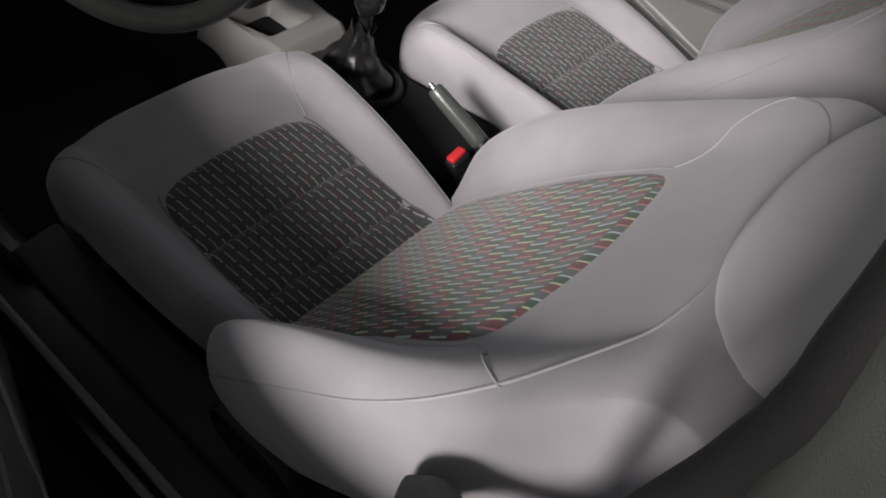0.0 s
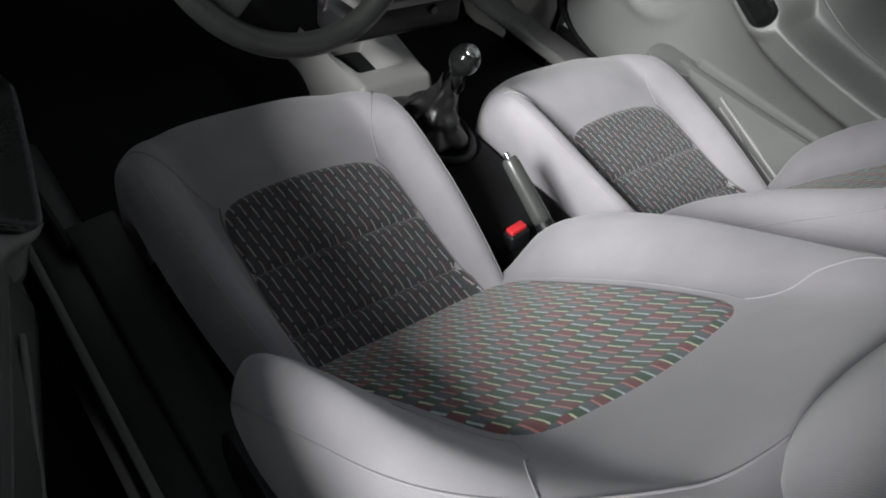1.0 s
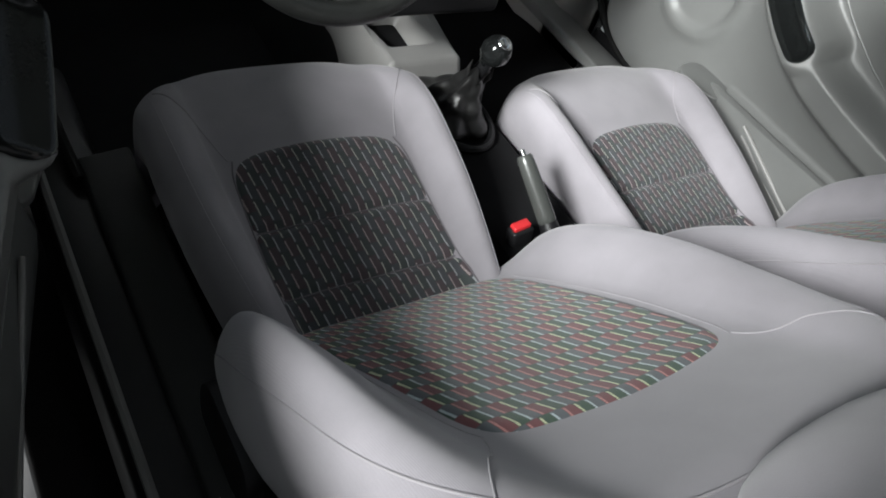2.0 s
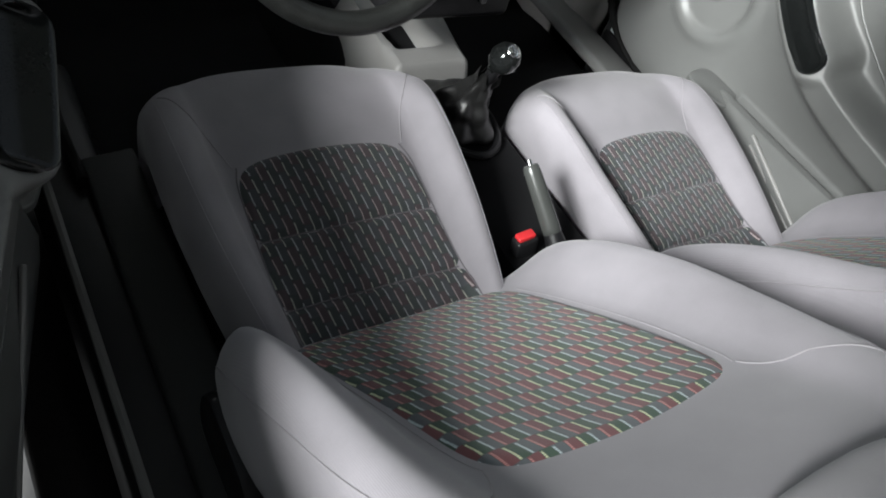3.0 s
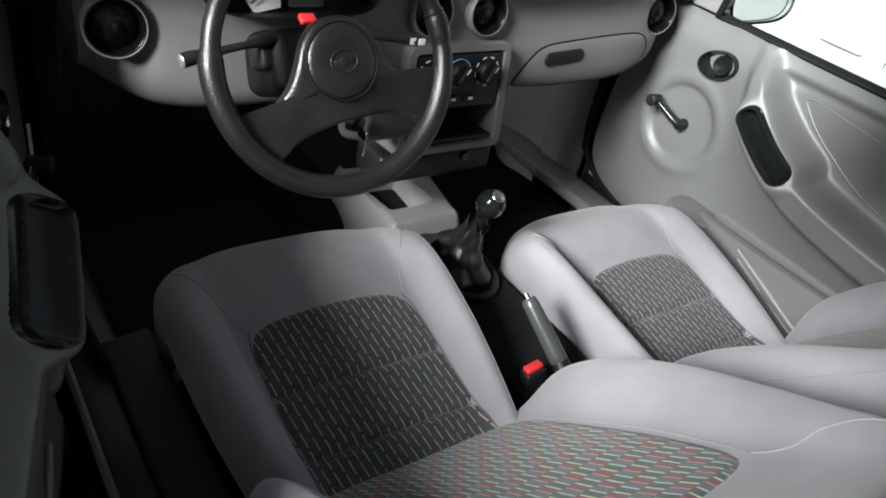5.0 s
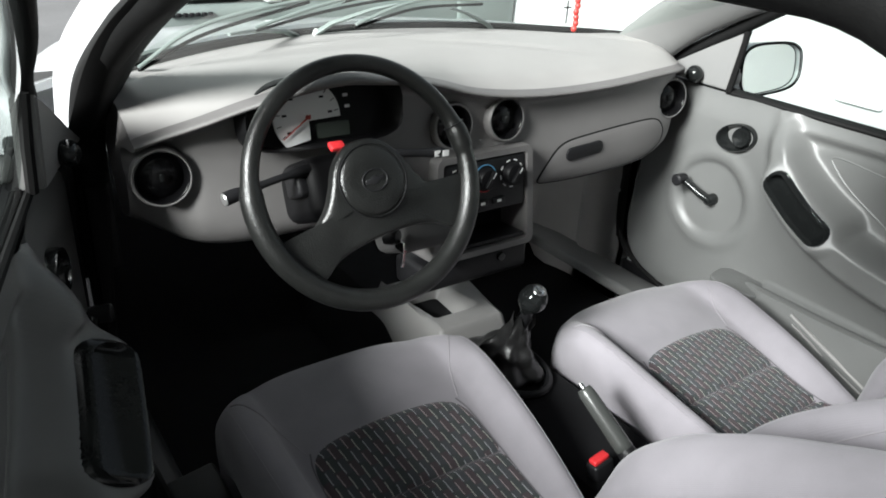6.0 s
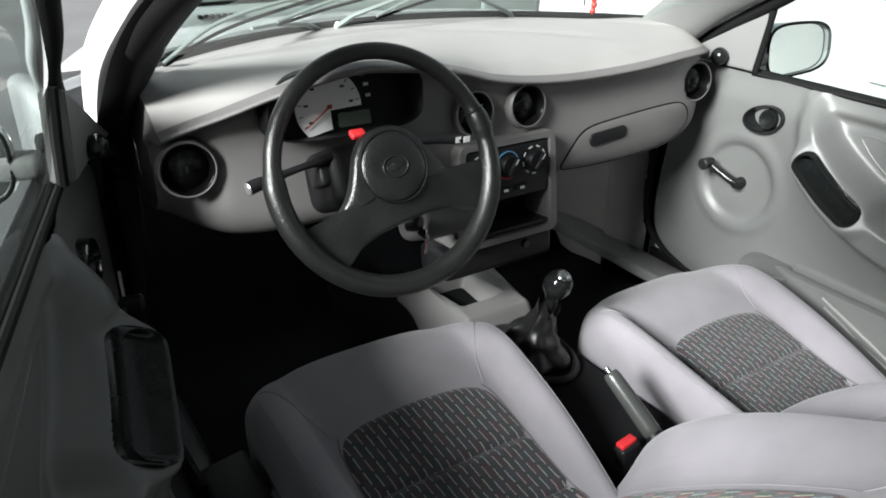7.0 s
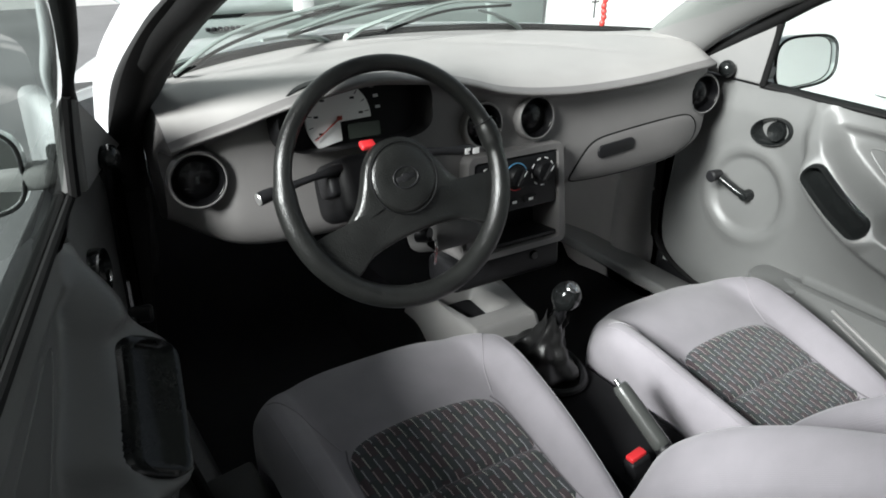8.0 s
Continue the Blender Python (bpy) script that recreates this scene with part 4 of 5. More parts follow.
def spine_near(y, z):
    q = (SPINE_Y - y) ** 2 + (SPINE_Z - z) ** 2
    k = int(np.argmin(q))
    a, b = SPINE[max(0, k - 1)], SPINE[min(len(SPINE) - 1, k + 1)]
    side = (b.x - a.x) * (z - a.y) - (b.y - a.y) * (y - a.x)      # minus: towards the upper rear
    return math.sqrt(q[k]), SPINE_H[k], side < 0, SPINE_W[k]


def door_form(y, z):
    x = 0.666 + 0.014 * smooth01(0.79, 0.857, z)
    r = math.hypot(y - 0.096, z - 0.606)
    x += 0.006 * (1 - smooth01(0.085, 0.100, r)) - 0.007 * bell(r, 0.112, 0.018)
    dd, h, upper, wide = spine_near(y, z)
    de = max(0.0, dd - wide)                    # the arm rest is a flat-topped band
    if upper:
        x -= h * (0.85 * bell(de, 0, 0.015) + 0.15 * bell(de, 0, 0.04)) - 0.020 * smooth01(0.008, 0.026, de) * smooth01(0.020, 0.045, 0.850 - z)
    else:
        x -= h * (0.60 * bell(de, 0, 0.022) + 0.40 * bell(de, 0, 0.085))
    pocket = smooth01(-0.085, -0.105, y) * (1 - smooth01(0.455, 0.475, z + 0.03 * smooth01(-0.1, -0.4, -y - 0.2)))
    x -= 0.022 * pocket
    x -= 0.012 * bell(z, 0.36, 0.05)
    return x


PULL = spline([(-0.100, 0.728), (-0.135, 0.702), (-0.175, 0.676), (-0.215, 0.656)], 20)
PULL_Y, PULL_Z = np.array([p[0] for p in PULL]), np.array([p[1] for p in PULL])
PULL_LEVEL = np.polyval(np.polyfit(np.arange(20), [door_form(p[0], p[1]) for p in PULL], 2), np.arange(20))
PULL_TILT = [0.50]          # the seat of the cup faces up and inwards, more so on the driver's side


def pull_near(y, z):
    """Distance from the cup's middle line, and the trim's level round the cup."""
    q = (PULL_Y - y) ** 2 + (PULL_Z - z) ** 2
    k = int(np.argmin(q))
    a, b = PULL[max(0, k - 1)], PULL[min(19, k + 1)]
    ty, tz = b[0] - a[0], b[1] - a[1]
    side = (tz * (y - PULL_Y[k]) - ty * (z - PULL_Z[k])) / math.hypot(ty, tz)
    return math.sqrt(q[k]), PULL_LEVEL[k] + PULL_TILT[0] * side


def door_x(y, z):
    x = door_form(y, z)
    if -0.30 < y < -0.02 and 0.58 < z < 0.80:
        d, level = pull_near(y, z)
        x += (level - x) * (1 - smooth01(0.026, 0.055, d))
    return x


def in_pull(y, z):
    return pull_near(y, z)[0] < 0.0178


DOOR_FRONT = table([(0.30, 0.16), (0.335, 0.20), (0.36, 0.27), (0.40, 0.325), (0.46, 0.346), (0.56, 0.343), (0.66, 0.335), (0.76, 0.335), (0.87, 0.335)])


def on_door(y, z, out=0.0):
    return Vector((door_x(y, z) - out, y, z))


def build_door(label, category, group, mirror_x=0.895, rise=0.0):
    door = thing("door_1" if "passenger" in label else "door_2", label, category, (0.68, 0.34, 0.28), group=group, kind="structure")
    rows = []
    for j in range(111):
        z = 0.305 + 0.552 * j / 110
        y1 = DOOR_FRONT(z)[0]
        row = []
        for i in range(241):
            y = y1 + (-0.955 - y1) * i / 240
            edge = 0.03 * (1 - smooth01(0, 3, i)) + 0.02 * (1 - smooth01(0, 2, j))
            row.append((door_x(y, z) + edge, y, z))
        rows.append(row)
    bm = sheet(rows)
    hole = [f for f in bm.faces if -0.27 < f.verts[0].co.y < -0.05 and 0.6 < f.verts[0].co.z < 0.78 and in_pull(*f.calc_center_median()[1:])]
    bmesh.ops.delete(bm, geom=hole, context='FACES')
    bmesh.ops.recalc_face_normals(bm, faces=bm.faces[:])
    panel_ob = part("trim_panel", bm, DOOR_GREY, door, "moulded grey plastic inner door trim", sharp=75)
    # metal shell behind the trim
    part("shell", block((0.055, 1.30, 0.80), pose(0.725, -0.31, 0.405), 0.012), SILVER_PAINT, door, "silver painted door shell")
    part("belt_rail", block((0.03, 1.29, 0.06), pose(0.714, -0.31, 0.826), 0.008), BLACK_PLASTIC, door)
    # Added black sheet that keeps the shell's foot as dark as in shade.
    part("lower_cover", block((0.012, 1.29, 0.32), pose(0.690, -0.305, 0.170), 0.005), BLACK_PLASTIC, door, "black sheet below the trim, standing for shade")
    # seal round the front and foot of the door
    seal = [(0.690, DOOR_FRONT(z)[0] + 0.010, z) for z in [0.86 - 0.52 * k / 30 for k in range(31)]] + [(0.690, y, 0.318 - 0.02 * (0.2 - y)) for y in [0.17 - 1.1 * k / 20 for k in range(21)]]
    part("rubber_seal", tube(seal, 0.011, 10), RUBBER, door)
    # belt line: two rubber lips
    for dx, dz, r in ((0.000, 0.858, 0.0065), (0.014, 0.862, 0.0055)):
        part("belt_strip", tube([(0.684 + dx, y, dz + 0.0 * y) for y in [0.125 - 1.07 * k / 30 for k in range(31)]], r, 8), RUBBER, door)
    # window surround
    fr = spline([(0.690, 0.345, 0.862), (0.682, 0.262, 0.915), (0.662, 0.098, 1.015), (0.630, -0.03, 1.085), (0.606, -0.18, 1.140), (0.592, -0.42, 1.185), (0.590, -0.65, 1.198), (0.600, -0.84, 1.180), (0.640, -0.935, 1.06), (0.690, -0.955, 0.86)], 90)
    fr = [(x, y, z + rise * 0.075 * smooth01(-0.02, 0.45, 0.05 - y) * smooth01(0.86, 1.12, z)) for x, y, z in fr]
    part("window_surround", tube(fr, 0.016 - 0.003 * rise, 10), RUBBER, door)
    outer_fr = [Vector(p) + Vector((0.016, 0.006, 0.012)) for p in fr]
    part("window_frame", tube(outer_fr, 0.014 - 0.005 * rise, 10), SILVER_PAINT, door)
    # corner cover with the mirror control
    tri = [(0.118, 0.864), (0.20, 0.864), (0.328, 0.866), (0.262, 0.905), (0.18, 0.955), (0.092, 1.000)]
    bmt = bmesh.new()
    vi = [bmt.verts.new((0.670 - 0.008 * rise - 0.10 * (z - 0.864) - 0.030 * rise * max(0.0, (y - 0.09) / 0.238) ** 1.4, y, z)) for y, z in tri]   # swells towards its front end
    vo = [bmt.verts.new((0.694 - 0.10 * (z - 0.864), y, z)) for y, z in tri]
    bmt.faces.new(vi)
    bmt.faces.new(vo[::-1])
    for k in range(6):
        bmt.faces.new([vi[k], vo[k], vo[(k + 1) % 6], vi[(k + 1) % 6]])
    bmesh.ops.recalc_face_normals(bmt, faces=bmt.faces[:])
    bmesh.ops.bevel(bmt, geom=bmt.edges[:], offset=0.003, segments=2, affect='EDGES')
    cover = part("corner_cover", bmt, PILLAR_GREY, door, "grey triangular mirror corner cover")
    part("channel", tube([(0.678, 0.118, 0.862), (0.672, 0.106, 0.93), (0.663, 0.092, 1.004)], 0.0085, 8), RUBBER, door)
    cmat = facing((0.674 - 0.014 * rise, 0.206, 0.882), (-1, -0.25, 0.15))
    part("mirror_control", join(lathe([(0.024, -0.004), (0.023, 0.004), (0.014, 0.008), (0.012, 0.012)], cmat, 28), lathe([(0.012, 0.010), (0.0185, 0.016), (0.0205, 0.024), (0.0165, 0.033), (0.008, 0.0385), (0.0, 0.0395)], cmat, 28)), GLOSS_BLACK, cover, "glossy black mirror control knob")
    # inner handle
    hc = on_door(0.056, 0.772, 0.010)
    hmx = facing(hc, (-1, 0, 0.08)) @ pose(0, 0, 0, 0, 0, 14)
    oval = [(0.050 * math.cos(a), 0.031 * math.sin(a)) for a in [2 * math.pi * k / 48 for k in range(48)]]
    rws = [[hmx @ Vector((x * s, y * s, h)) for x, y in oval] for s, h in ((1.05, -0.014), (1.03, 0.002), (0.98, 0.007), (0.91, 0.006), (0.85, -0.003), (0.70, -0.011), (0.3, -0.013))]
    bm = sheet(rws, close_v=True)
    bm.faces.new(bm.verts[-48:]) if bm.verts.ensure_lookup_table() is None else None
    bmesh.ops.recalc_face_normals(bm, faces=bm.faces[:])
    bez = part("inner_handle", bm, GLOSS_BLACK, door, "black oval inner door handle")
    part("lever", lathe([(0.0, -0.002), (0.010, -0.001), (0.0175, 0.004), (0.0205, 0.0045), (0.0225, 0.001), (0.023, -0.008)], hmx @ pose(0.012, 0, 0.0), 32), GLOSS_BLACK, bez)
    # window crank: arm, pivot and knob
    pv, kb = on_door(0.090, 0.606, 0.016), on_door(0.162, 0.640, 0.034)
    arm = part("window_crank", tube([pv, pv.lerp(kb, 0.3) + Vector((-0.004, 0, 0)), pv.lerp(kb, 0.8) + Vector((-0.002, 0, 0)), kb], [0.0130, 0.0125, 0.0112, 0.0115], 14, flat=0.8), GLOSS_BLACK, door, "black window crank")
    part("pivot", lathe([(0.0, 0.012), (0.009, 0.0115), (0.013, 0.006), (0.0145, -0.022)], facing(pv, (-1, 0, 0)), 24), GLOSS_BLACK, arm)
    part("crank_knob", lathe([(0.0, 0.030), (0.011, 0.0295), (0.0145, 0.026), (0.0135, 0.004), (0.012, -0.006)], facing(kb, (-1, 0, 0)), 24), BLACK_PLASTIC, arm)
    # pull cup in the arm rest: a rounded slot with a proud lip and a deep bowl
    ring = []
    for i, p in enumerate(PULL):
        e0, e1 = PULL[max(0, i - 1)], PULL[min(19, i + 1)]
        t = Vector((e1[0] - e0[0], e1[1] - e0[1])).normalized()
        ring.append((Vector((p[0], p[1])), Vector((t.y, -t.x)), t))
    level = [float(v) - 0.002 for v in PULL_LEVEL]

    def slot(w, o):
        def at(k, p, off):
            side = off.dot(ring[k][1])
            return (level[k] + o + PULL_TILT[0] * side, *(p + off + Vector((0, 0.45 * max(0.0, o)))))
        out = [at(k, p, s * w) for k, (p, s, t) in enumerate(ring)]
        p, s, t = ring[-1]
        out += [at(19, p, s * w * math.cos(q) + t * w * math.sin(q)) for q in [math.pi * k / 8 for k in range(1, 8)]]
        out += [at(19 - k, p, -s * w) for k, (p, s, t) in enumerate(ring[::-1])]
        p, s, t = ring[0]
        out += [at(0, p, -s * w * math.cos(q) - t * w * math.sin(q)) for q in [math.pi * k / 8 for k in range(1, 8)]]
        return out

    bm = sheet([slot(w, o) for w, o in ((0.0236, 0.008), (0.0234, -0.002), (0.0216, -0.0075), (0.0188, -0.0090), (0.0164, -0.0060), (0.0148, 0.003), (0.0130, 0.016), (0.0100, 0.027), (0.003, 0.030))], close_v=True)
    bmesh.ops.recalc_face_normals(bm, faces=bm.faces[:])
    part("pull_handle", bm, GLOSS_BLACK, door, "glossy black door pull cup")
    # map pocket along the foot of the trim: a lip with a rounded front end
    rows = []
    for k in range(61):
        y = -0.02 - 0.90 * k / 60
        top = 0.470 + 0.006 * smooth01(-0.2, -0.6, y) - 0.045 * (1 - smooth01(0.0, 0.085, -0.02 - y)) ** 2
        out = 0.036 * smooth01(-0.02, 0.07, -0.02 - y) + 0.002
        rows.append([(door_x(y, zz) - out * q, y, zz) for zz, q in ((0.315, 0.3), (0.35, 0.8), (0.40, 1.0), (top - 0.004, 1.05), (top, 0.95), (top, 0.80), (top - 0.006, 0.72), (0.40, 0.5), (0.36, 0.2))])
    bm = sheet(rows)
    bmesh.ops.recalc_face_normals(bm, faces=bm.faces[:])
    pocket = part("map_pocket", bm, DOOR_GREY, door, "grey moulded map pocket lip")
    for drop, r in ((0.0, 0.0042), (0.020, 0.0030)):
        part("rib", tube([(0.6045 - 0.004 * k / 8, -0.205 - 0.025 * k - drop * 0.4, 0.456 - 0.0100 * k - drop) for k in range(12)], r, 8), CONSOLE_GREY, pocket, "raised rib across the map pocket")
    part("ledge", prism(rounded(0.078, 0.130, 0.030), 0.012, pose(0.634, -0.052, 0.447, 0, -6, 6), 0.005, 3), DOOR_GREY, pocket)
    # pressed outline of the upper pad
    pad = spline([(-0.165, 0.790), (-0.30, 0.778), (-0.55, 0.765), (-0.80, 0.758), (-0.87, 0.73), (-0.85, 0.66), (-0.60, 0.635), (-0.38, 0.655), (-0.24, 0.715), (-0.17, 0.765)], 80, closed=True)
    part("pad_seam", tube([on_door(p[0], p[1], -0.001) for p in pad], 0.0022, 6, closed=True), DOOR_GREY, panel_ob)
    # glass
    lowc = [(0.690, 0.10 - 1.04 * k / 40, 0.86) for k in range(41)]
    top = [Vector(p) for p in fr]
    rows = []
    for p in lowc:
        cand = [q for q in top if q.z > 0.95]
        zt = float(np.interp(-p[1], [-q.y for q in cand], [q.z for q in cand]))
        xt = float(np.interp(-p[1], [-q.y for q in cand], [q.x for q in cand]))
        rows.append([(p[0] + (xt - p[0]) * f, p[1], p[2] + (zt - p[2]) * f) for f in [k / 8 for k in range(9)]])
    g = part("window_glass", sheet(rows), SIDE_GLASS, door, "clear side window glass")
    g.visible_shadow = False
    # outside mirror
    mc = Vector((mirror_x, 0.165, 0.886))
    mm = facing(mc, (-0.12, -1, 0.16))
    shape = [squircle(math.cos(a) / max(abs(math.cos(a)), abs(math.sin(a))), math.sin(a) / max(abs(math.cos(a)), abs(math.sin(a))), 3.4)[:2] for a in [2 * math.pi * k / 60 for k in range(60)]]
    shape = [(x * 0.108, y * (0.062 - 0.004 * x) + 0.004 * x) for x, y in shape]
    rws = [[mm @ Vector((x * s, y * s, h)) for x, y in shape] for s, h in ((0.93, -0.012), (0.95, 0.010), (1.0, 0.006), (1.03, -0.02), (0.98, -0.055), (0.80, -0.085), (0.45, -0.10), (0.1, -0.104))]
    bm = sheet(rws, close_v=True)
    bmesh.ops.recalc_face_normals(bm, faces=bm.faces[:])
    mh = part("outside_mirror", bm, SILVER_PAINT, door, "silver outside mirror with a thin black rim")
    part("mirror_rim", tube([mm @ Vector((x * 0.975, y * 0.975, 0.007)) for x, y in shape], 0.0036, 8, closed=True), RUBBER, mh)
    part("mirror_glass", prism([(x * 0.945, y * 0.945) for x, y in shape], 0.004, mm @ pose(0, 0, -0.004)), MIRROR, mh)
    part("mirror_arm", block((0.09, 0.05, 0.035), pose(0.755, 0.19, 0.870), 0.012), PILLAR_GREY, mh)
    return door


XF[0] = Matrix.Identity(4)
build_door("closed passenger door with grey trim, crank and pull cup", "car door", "front doors")
XF[0] = pose(-0.700, 0.370, 0, 0, 0, -15.5) @ Matrix.Translation((0.68, -0.34, 0)) @ Matrix.Scale(-1, 4, (1, 0, 0))
PULL_TILT[0] = 1.25
build_door("open driver door with grey trim, window raised", "car door", "front doors", 0.853, 1.0)
XF[0] = Matrix.Identity(4)

# ---- body of the car ----
body = thing("bodyshell", "silver hatchback bodyshell with grey pillar trims", "car body", (0, -0.2, 0.05), kind="structure")


def strip(a, b, n=40, bulge=0.012, inward=(0, 0, -1), thick=0.03):
    """A padded strip between two curves, with depth."""
    A, B = spline(a, n), spline(b, n)
    inn = Vector(inward).normalized()
    rows = []
    for p, q in zip(A, B):
        p, q = Vector(p), Vector(q)
        row = [p - inn * thick]
        row += [p.lerp(q, f) + inn * bulge * (1 - (2 * f - 1) ** 4) for f in [k / 10 for k in range(11)]]
        row += [q - inn * thick]
        rows.append(row)
    bm = sheet(rows, close_v=True)
    bmesh.ops.recalc_face_normals(bm, faces=bm.faces[:])
    return bm


for sx in (-1, 1):
    wside = [(sx * 0.600, 0.450, 0.900), (sx * 0.575, 0.36, 0.968), (sx * 0.555, 0.24, 1.048), (sx * 0.535, 0.02, 1.150), (sx * 0.515, -0.22, 1.215), (sx * 0.50, -0.45, 1.245)]
    if sx < 0:
        wside[0] = (-0.612, 0.460, 0.872)
    dside = [(sx * 0.655, 0.370, 0.835), (sx * 0.650, 0.29, 0.895), (sx * 0.640, 0.17, 0.985), (sx * 0.620, -0.04, 1.085), (sx * 0.600, -0.32, 1.165), (sx * 0.585, -0.58, 1.205)]
    upper = [(0.640, 0.30, 0.955), (0.628, 0.098, 1.065), (0.618, -0.138, 1.140), (0.606, -0.45, 1.218)]
    if sx < 0:
        dside = [(-0.655, 0.370, 0.835), (-0.648, 0.29, 0.905), (-0.632, 0.19, 1.010), (-0.612, 0.06, 1.095), (-0.598, -0.14, 1.165), (-0.585, -0.50, 1.215)]
        upper = [(0.642, 0.30, 0.955), (0.618, 0.15, 1.065), (0.604, 0.03, 1.122), (0.602, -0.138, 1.178), (0.602, -0.45, 1.226)]
    # Driver's side: one black for the seal and the pillar's shaded inner face.
    part("pillar_trim", strip(wside, dside, inward=(-sx, -0.35, -0.3)), PILLAR_GREY if sx > 0 else RUBBER, body, "grey windscreen pillar trim" if sx > 0 else "windscreen pillar strip, black for seal and shade", sharp=100)
    snug = 0.010 if sx < 0 else 0.0
    seal = spline([(sx * 0.668, 0.350, 0.40), (sx * (0.668 - snug), 0.365, 0.62), (sx * (0.655 - snug), 0.385, 0.82)] + [(sx * x, y, z) for x, y, z in upper] + [(sx * 0.600, -0.72, 1.250),
                   (sx * 0.602, -0.82, 1.227), (sx * 0.650, -0.905, 1.150), (sx * 0.674, -0.914, 1.075), (sx * 0.677, -0.907, 1.02), (sx * 0.680, -0.885, 0.93), (sx * 0.680, -0.872, 0.80), (sx * 0.668, -0.87, 0.50), (sx * 0.668, -0.84, 0.36)], 120)
    part("door_seal", tube(seal, [interp(k / 119, [0, 0.10, 0.3, 0.5, 0.62, 1], [0.010, 0.028 if sx < 0 else 0.015, 0.025, 0.018, 0.011, 0.011]) for k in range(120)], 10), RUBBER, body)
    A = [(sx * (abs(p[0]) + 0.006), p[1] + 0.012, p[2] + 0.010) for p in seal[13:72]]
    B = [(sx * (abs(p[0]) + 0.030), p[1] + 0.055 * (1 - k / 65.0) + 0.0, p[2] + 0.035) for k, p in enumerate(seal[13:72])]
    part("roof_rail", strip(A, B, 59, 0.016, (sx * 0.7, 0, 0.7), 0.02), SILVER_PAINT, body, "silver painted roof rail and pillar")
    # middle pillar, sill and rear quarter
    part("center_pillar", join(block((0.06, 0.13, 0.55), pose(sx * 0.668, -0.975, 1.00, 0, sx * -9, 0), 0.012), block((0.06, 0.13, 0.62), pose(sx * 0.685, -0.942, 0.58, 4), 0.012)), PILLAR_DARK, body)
    part("foot_seal", tube(spline([(sx * 0.668, 0.362, 0.60), (sx * 0.668, 0.364, 0.50), (sx * 0.667, 0.345, 0.405), (sx * 0.666, 0.285, 0.358), (sx * 0.662, 0.205, 0.332), (sx * 0.655, 0.08, 0.318)], 40), 0.010, 8), RUBBER, body)
    part("rear_quarter_trim", block((0.07, 1.00, 0.62), pose(sx * 0.665, -1.53, 0.52), 0.02), PILLAR_GREY, body)
    # Driver's sill is black where the other is grey: shade put into colour.
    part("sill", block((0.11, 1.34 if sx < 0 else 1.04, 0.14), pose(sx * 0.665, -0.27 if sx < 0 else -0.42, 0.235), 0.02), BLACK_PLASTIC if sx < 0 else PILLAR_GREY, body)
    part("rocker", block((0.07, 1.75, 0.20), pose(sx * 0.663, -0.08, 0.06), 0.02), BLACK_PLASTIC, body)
    # Added black strip in place of the dark shadow below the door.
    part("under_sill_shade", block((0.185, 1.60, 0.045), pose(sx * 0.725, -0.12, -0.028), 0.012), BLACK_PLASTIC, body, "black strip standing for shade under the sill")
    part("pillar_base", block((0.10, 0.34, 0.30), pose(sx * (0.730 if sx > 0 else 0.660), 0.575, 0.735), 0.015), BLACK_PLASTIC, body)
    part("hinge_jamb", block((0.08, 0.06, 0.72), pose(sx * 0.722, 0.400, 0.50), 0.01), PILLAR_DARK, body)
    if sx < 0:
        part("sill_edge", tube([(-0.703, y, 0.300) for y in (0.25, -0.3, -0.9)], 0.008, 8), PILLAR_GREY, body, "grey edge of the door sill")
    # The driver's sill cover is darkened to stand for the shade there.
    sill = part("sill_trim", block((0.110, 1.70, 0.03) if sx > 0 else (0.085, 1.06, 0.03), pose(sx * 0.606, -0.09 if sx > 0 else -0.40, 0.312, 0, sx * 8, 0), 0.008), PILLAR_GREY if sx > 0 else PILLAR_DARK, body, "grey sill cover" if sx > 0 else "sill cover with shade in its colour")
    for dx, dz in ((-0.018, 0.022), (0.012, 0.026)) if sx > 0 else ():
        part("sill_strip", tube([(sx * (0.600 + dx), y, 0.314 + dz) for y in (0.1, -0.3, -0.9)], 0.0055, 8), STRIP_METAL, sill, "bright sill strip")
    kick = []
    for z in [0.15 + 0.66 * q / 30 for q in range(31)]:
        up = smooth01(0.24, 0.34, z)
        # a soft upright fold near the door, then the panel runs forward
        kick.append([(sx * (0.668 - 0.030 * up * smooth01(0.06, 0.30, f) + 0.026 * up * smooth01(0.32, 0.42, f) - 0.055 * smooth01(0.42, 1.0, f)), 0.330 + 0.43 * f, z) for f in [k / 44 for k in range(45)]])
    bm = sheet(kick)
    bmesh.ops.solidify(bm, geom=bm.faces[:], thickness=0.01)
    bmesh.ops.recalc_face_normals(bm, faces=bm.faces[:])
    # Driver's panel takes the carpet's black in place of deep footwell shade.
    part("kick_panel", bm, KICK_GREY if sx > 0 else CARPET, body, "grey footwell side panel" if sx > 0 else "footwell side blackened for shade")
    part("rear_window_rail", block((0.05, 1.0, 0.07), pose(sx * 0.60, -1.50, 1.19, 4), 0.015), SILVER_PAINT, body)
    part("front_wing", block((0.07, 0.95, 0.30), pose(sx * 0.695, 0.95, 0.655, -8), 0.03), SILVER_PAINT, body)


def roof_z(x, y):
    return 1.232 + 0.055 * (1 - (x / 0.62) ** 2) - 0.06 * max(0, -y - 0.75) ** 1.5 - 0.05 * smooth01(-0.55, -0.40, y)


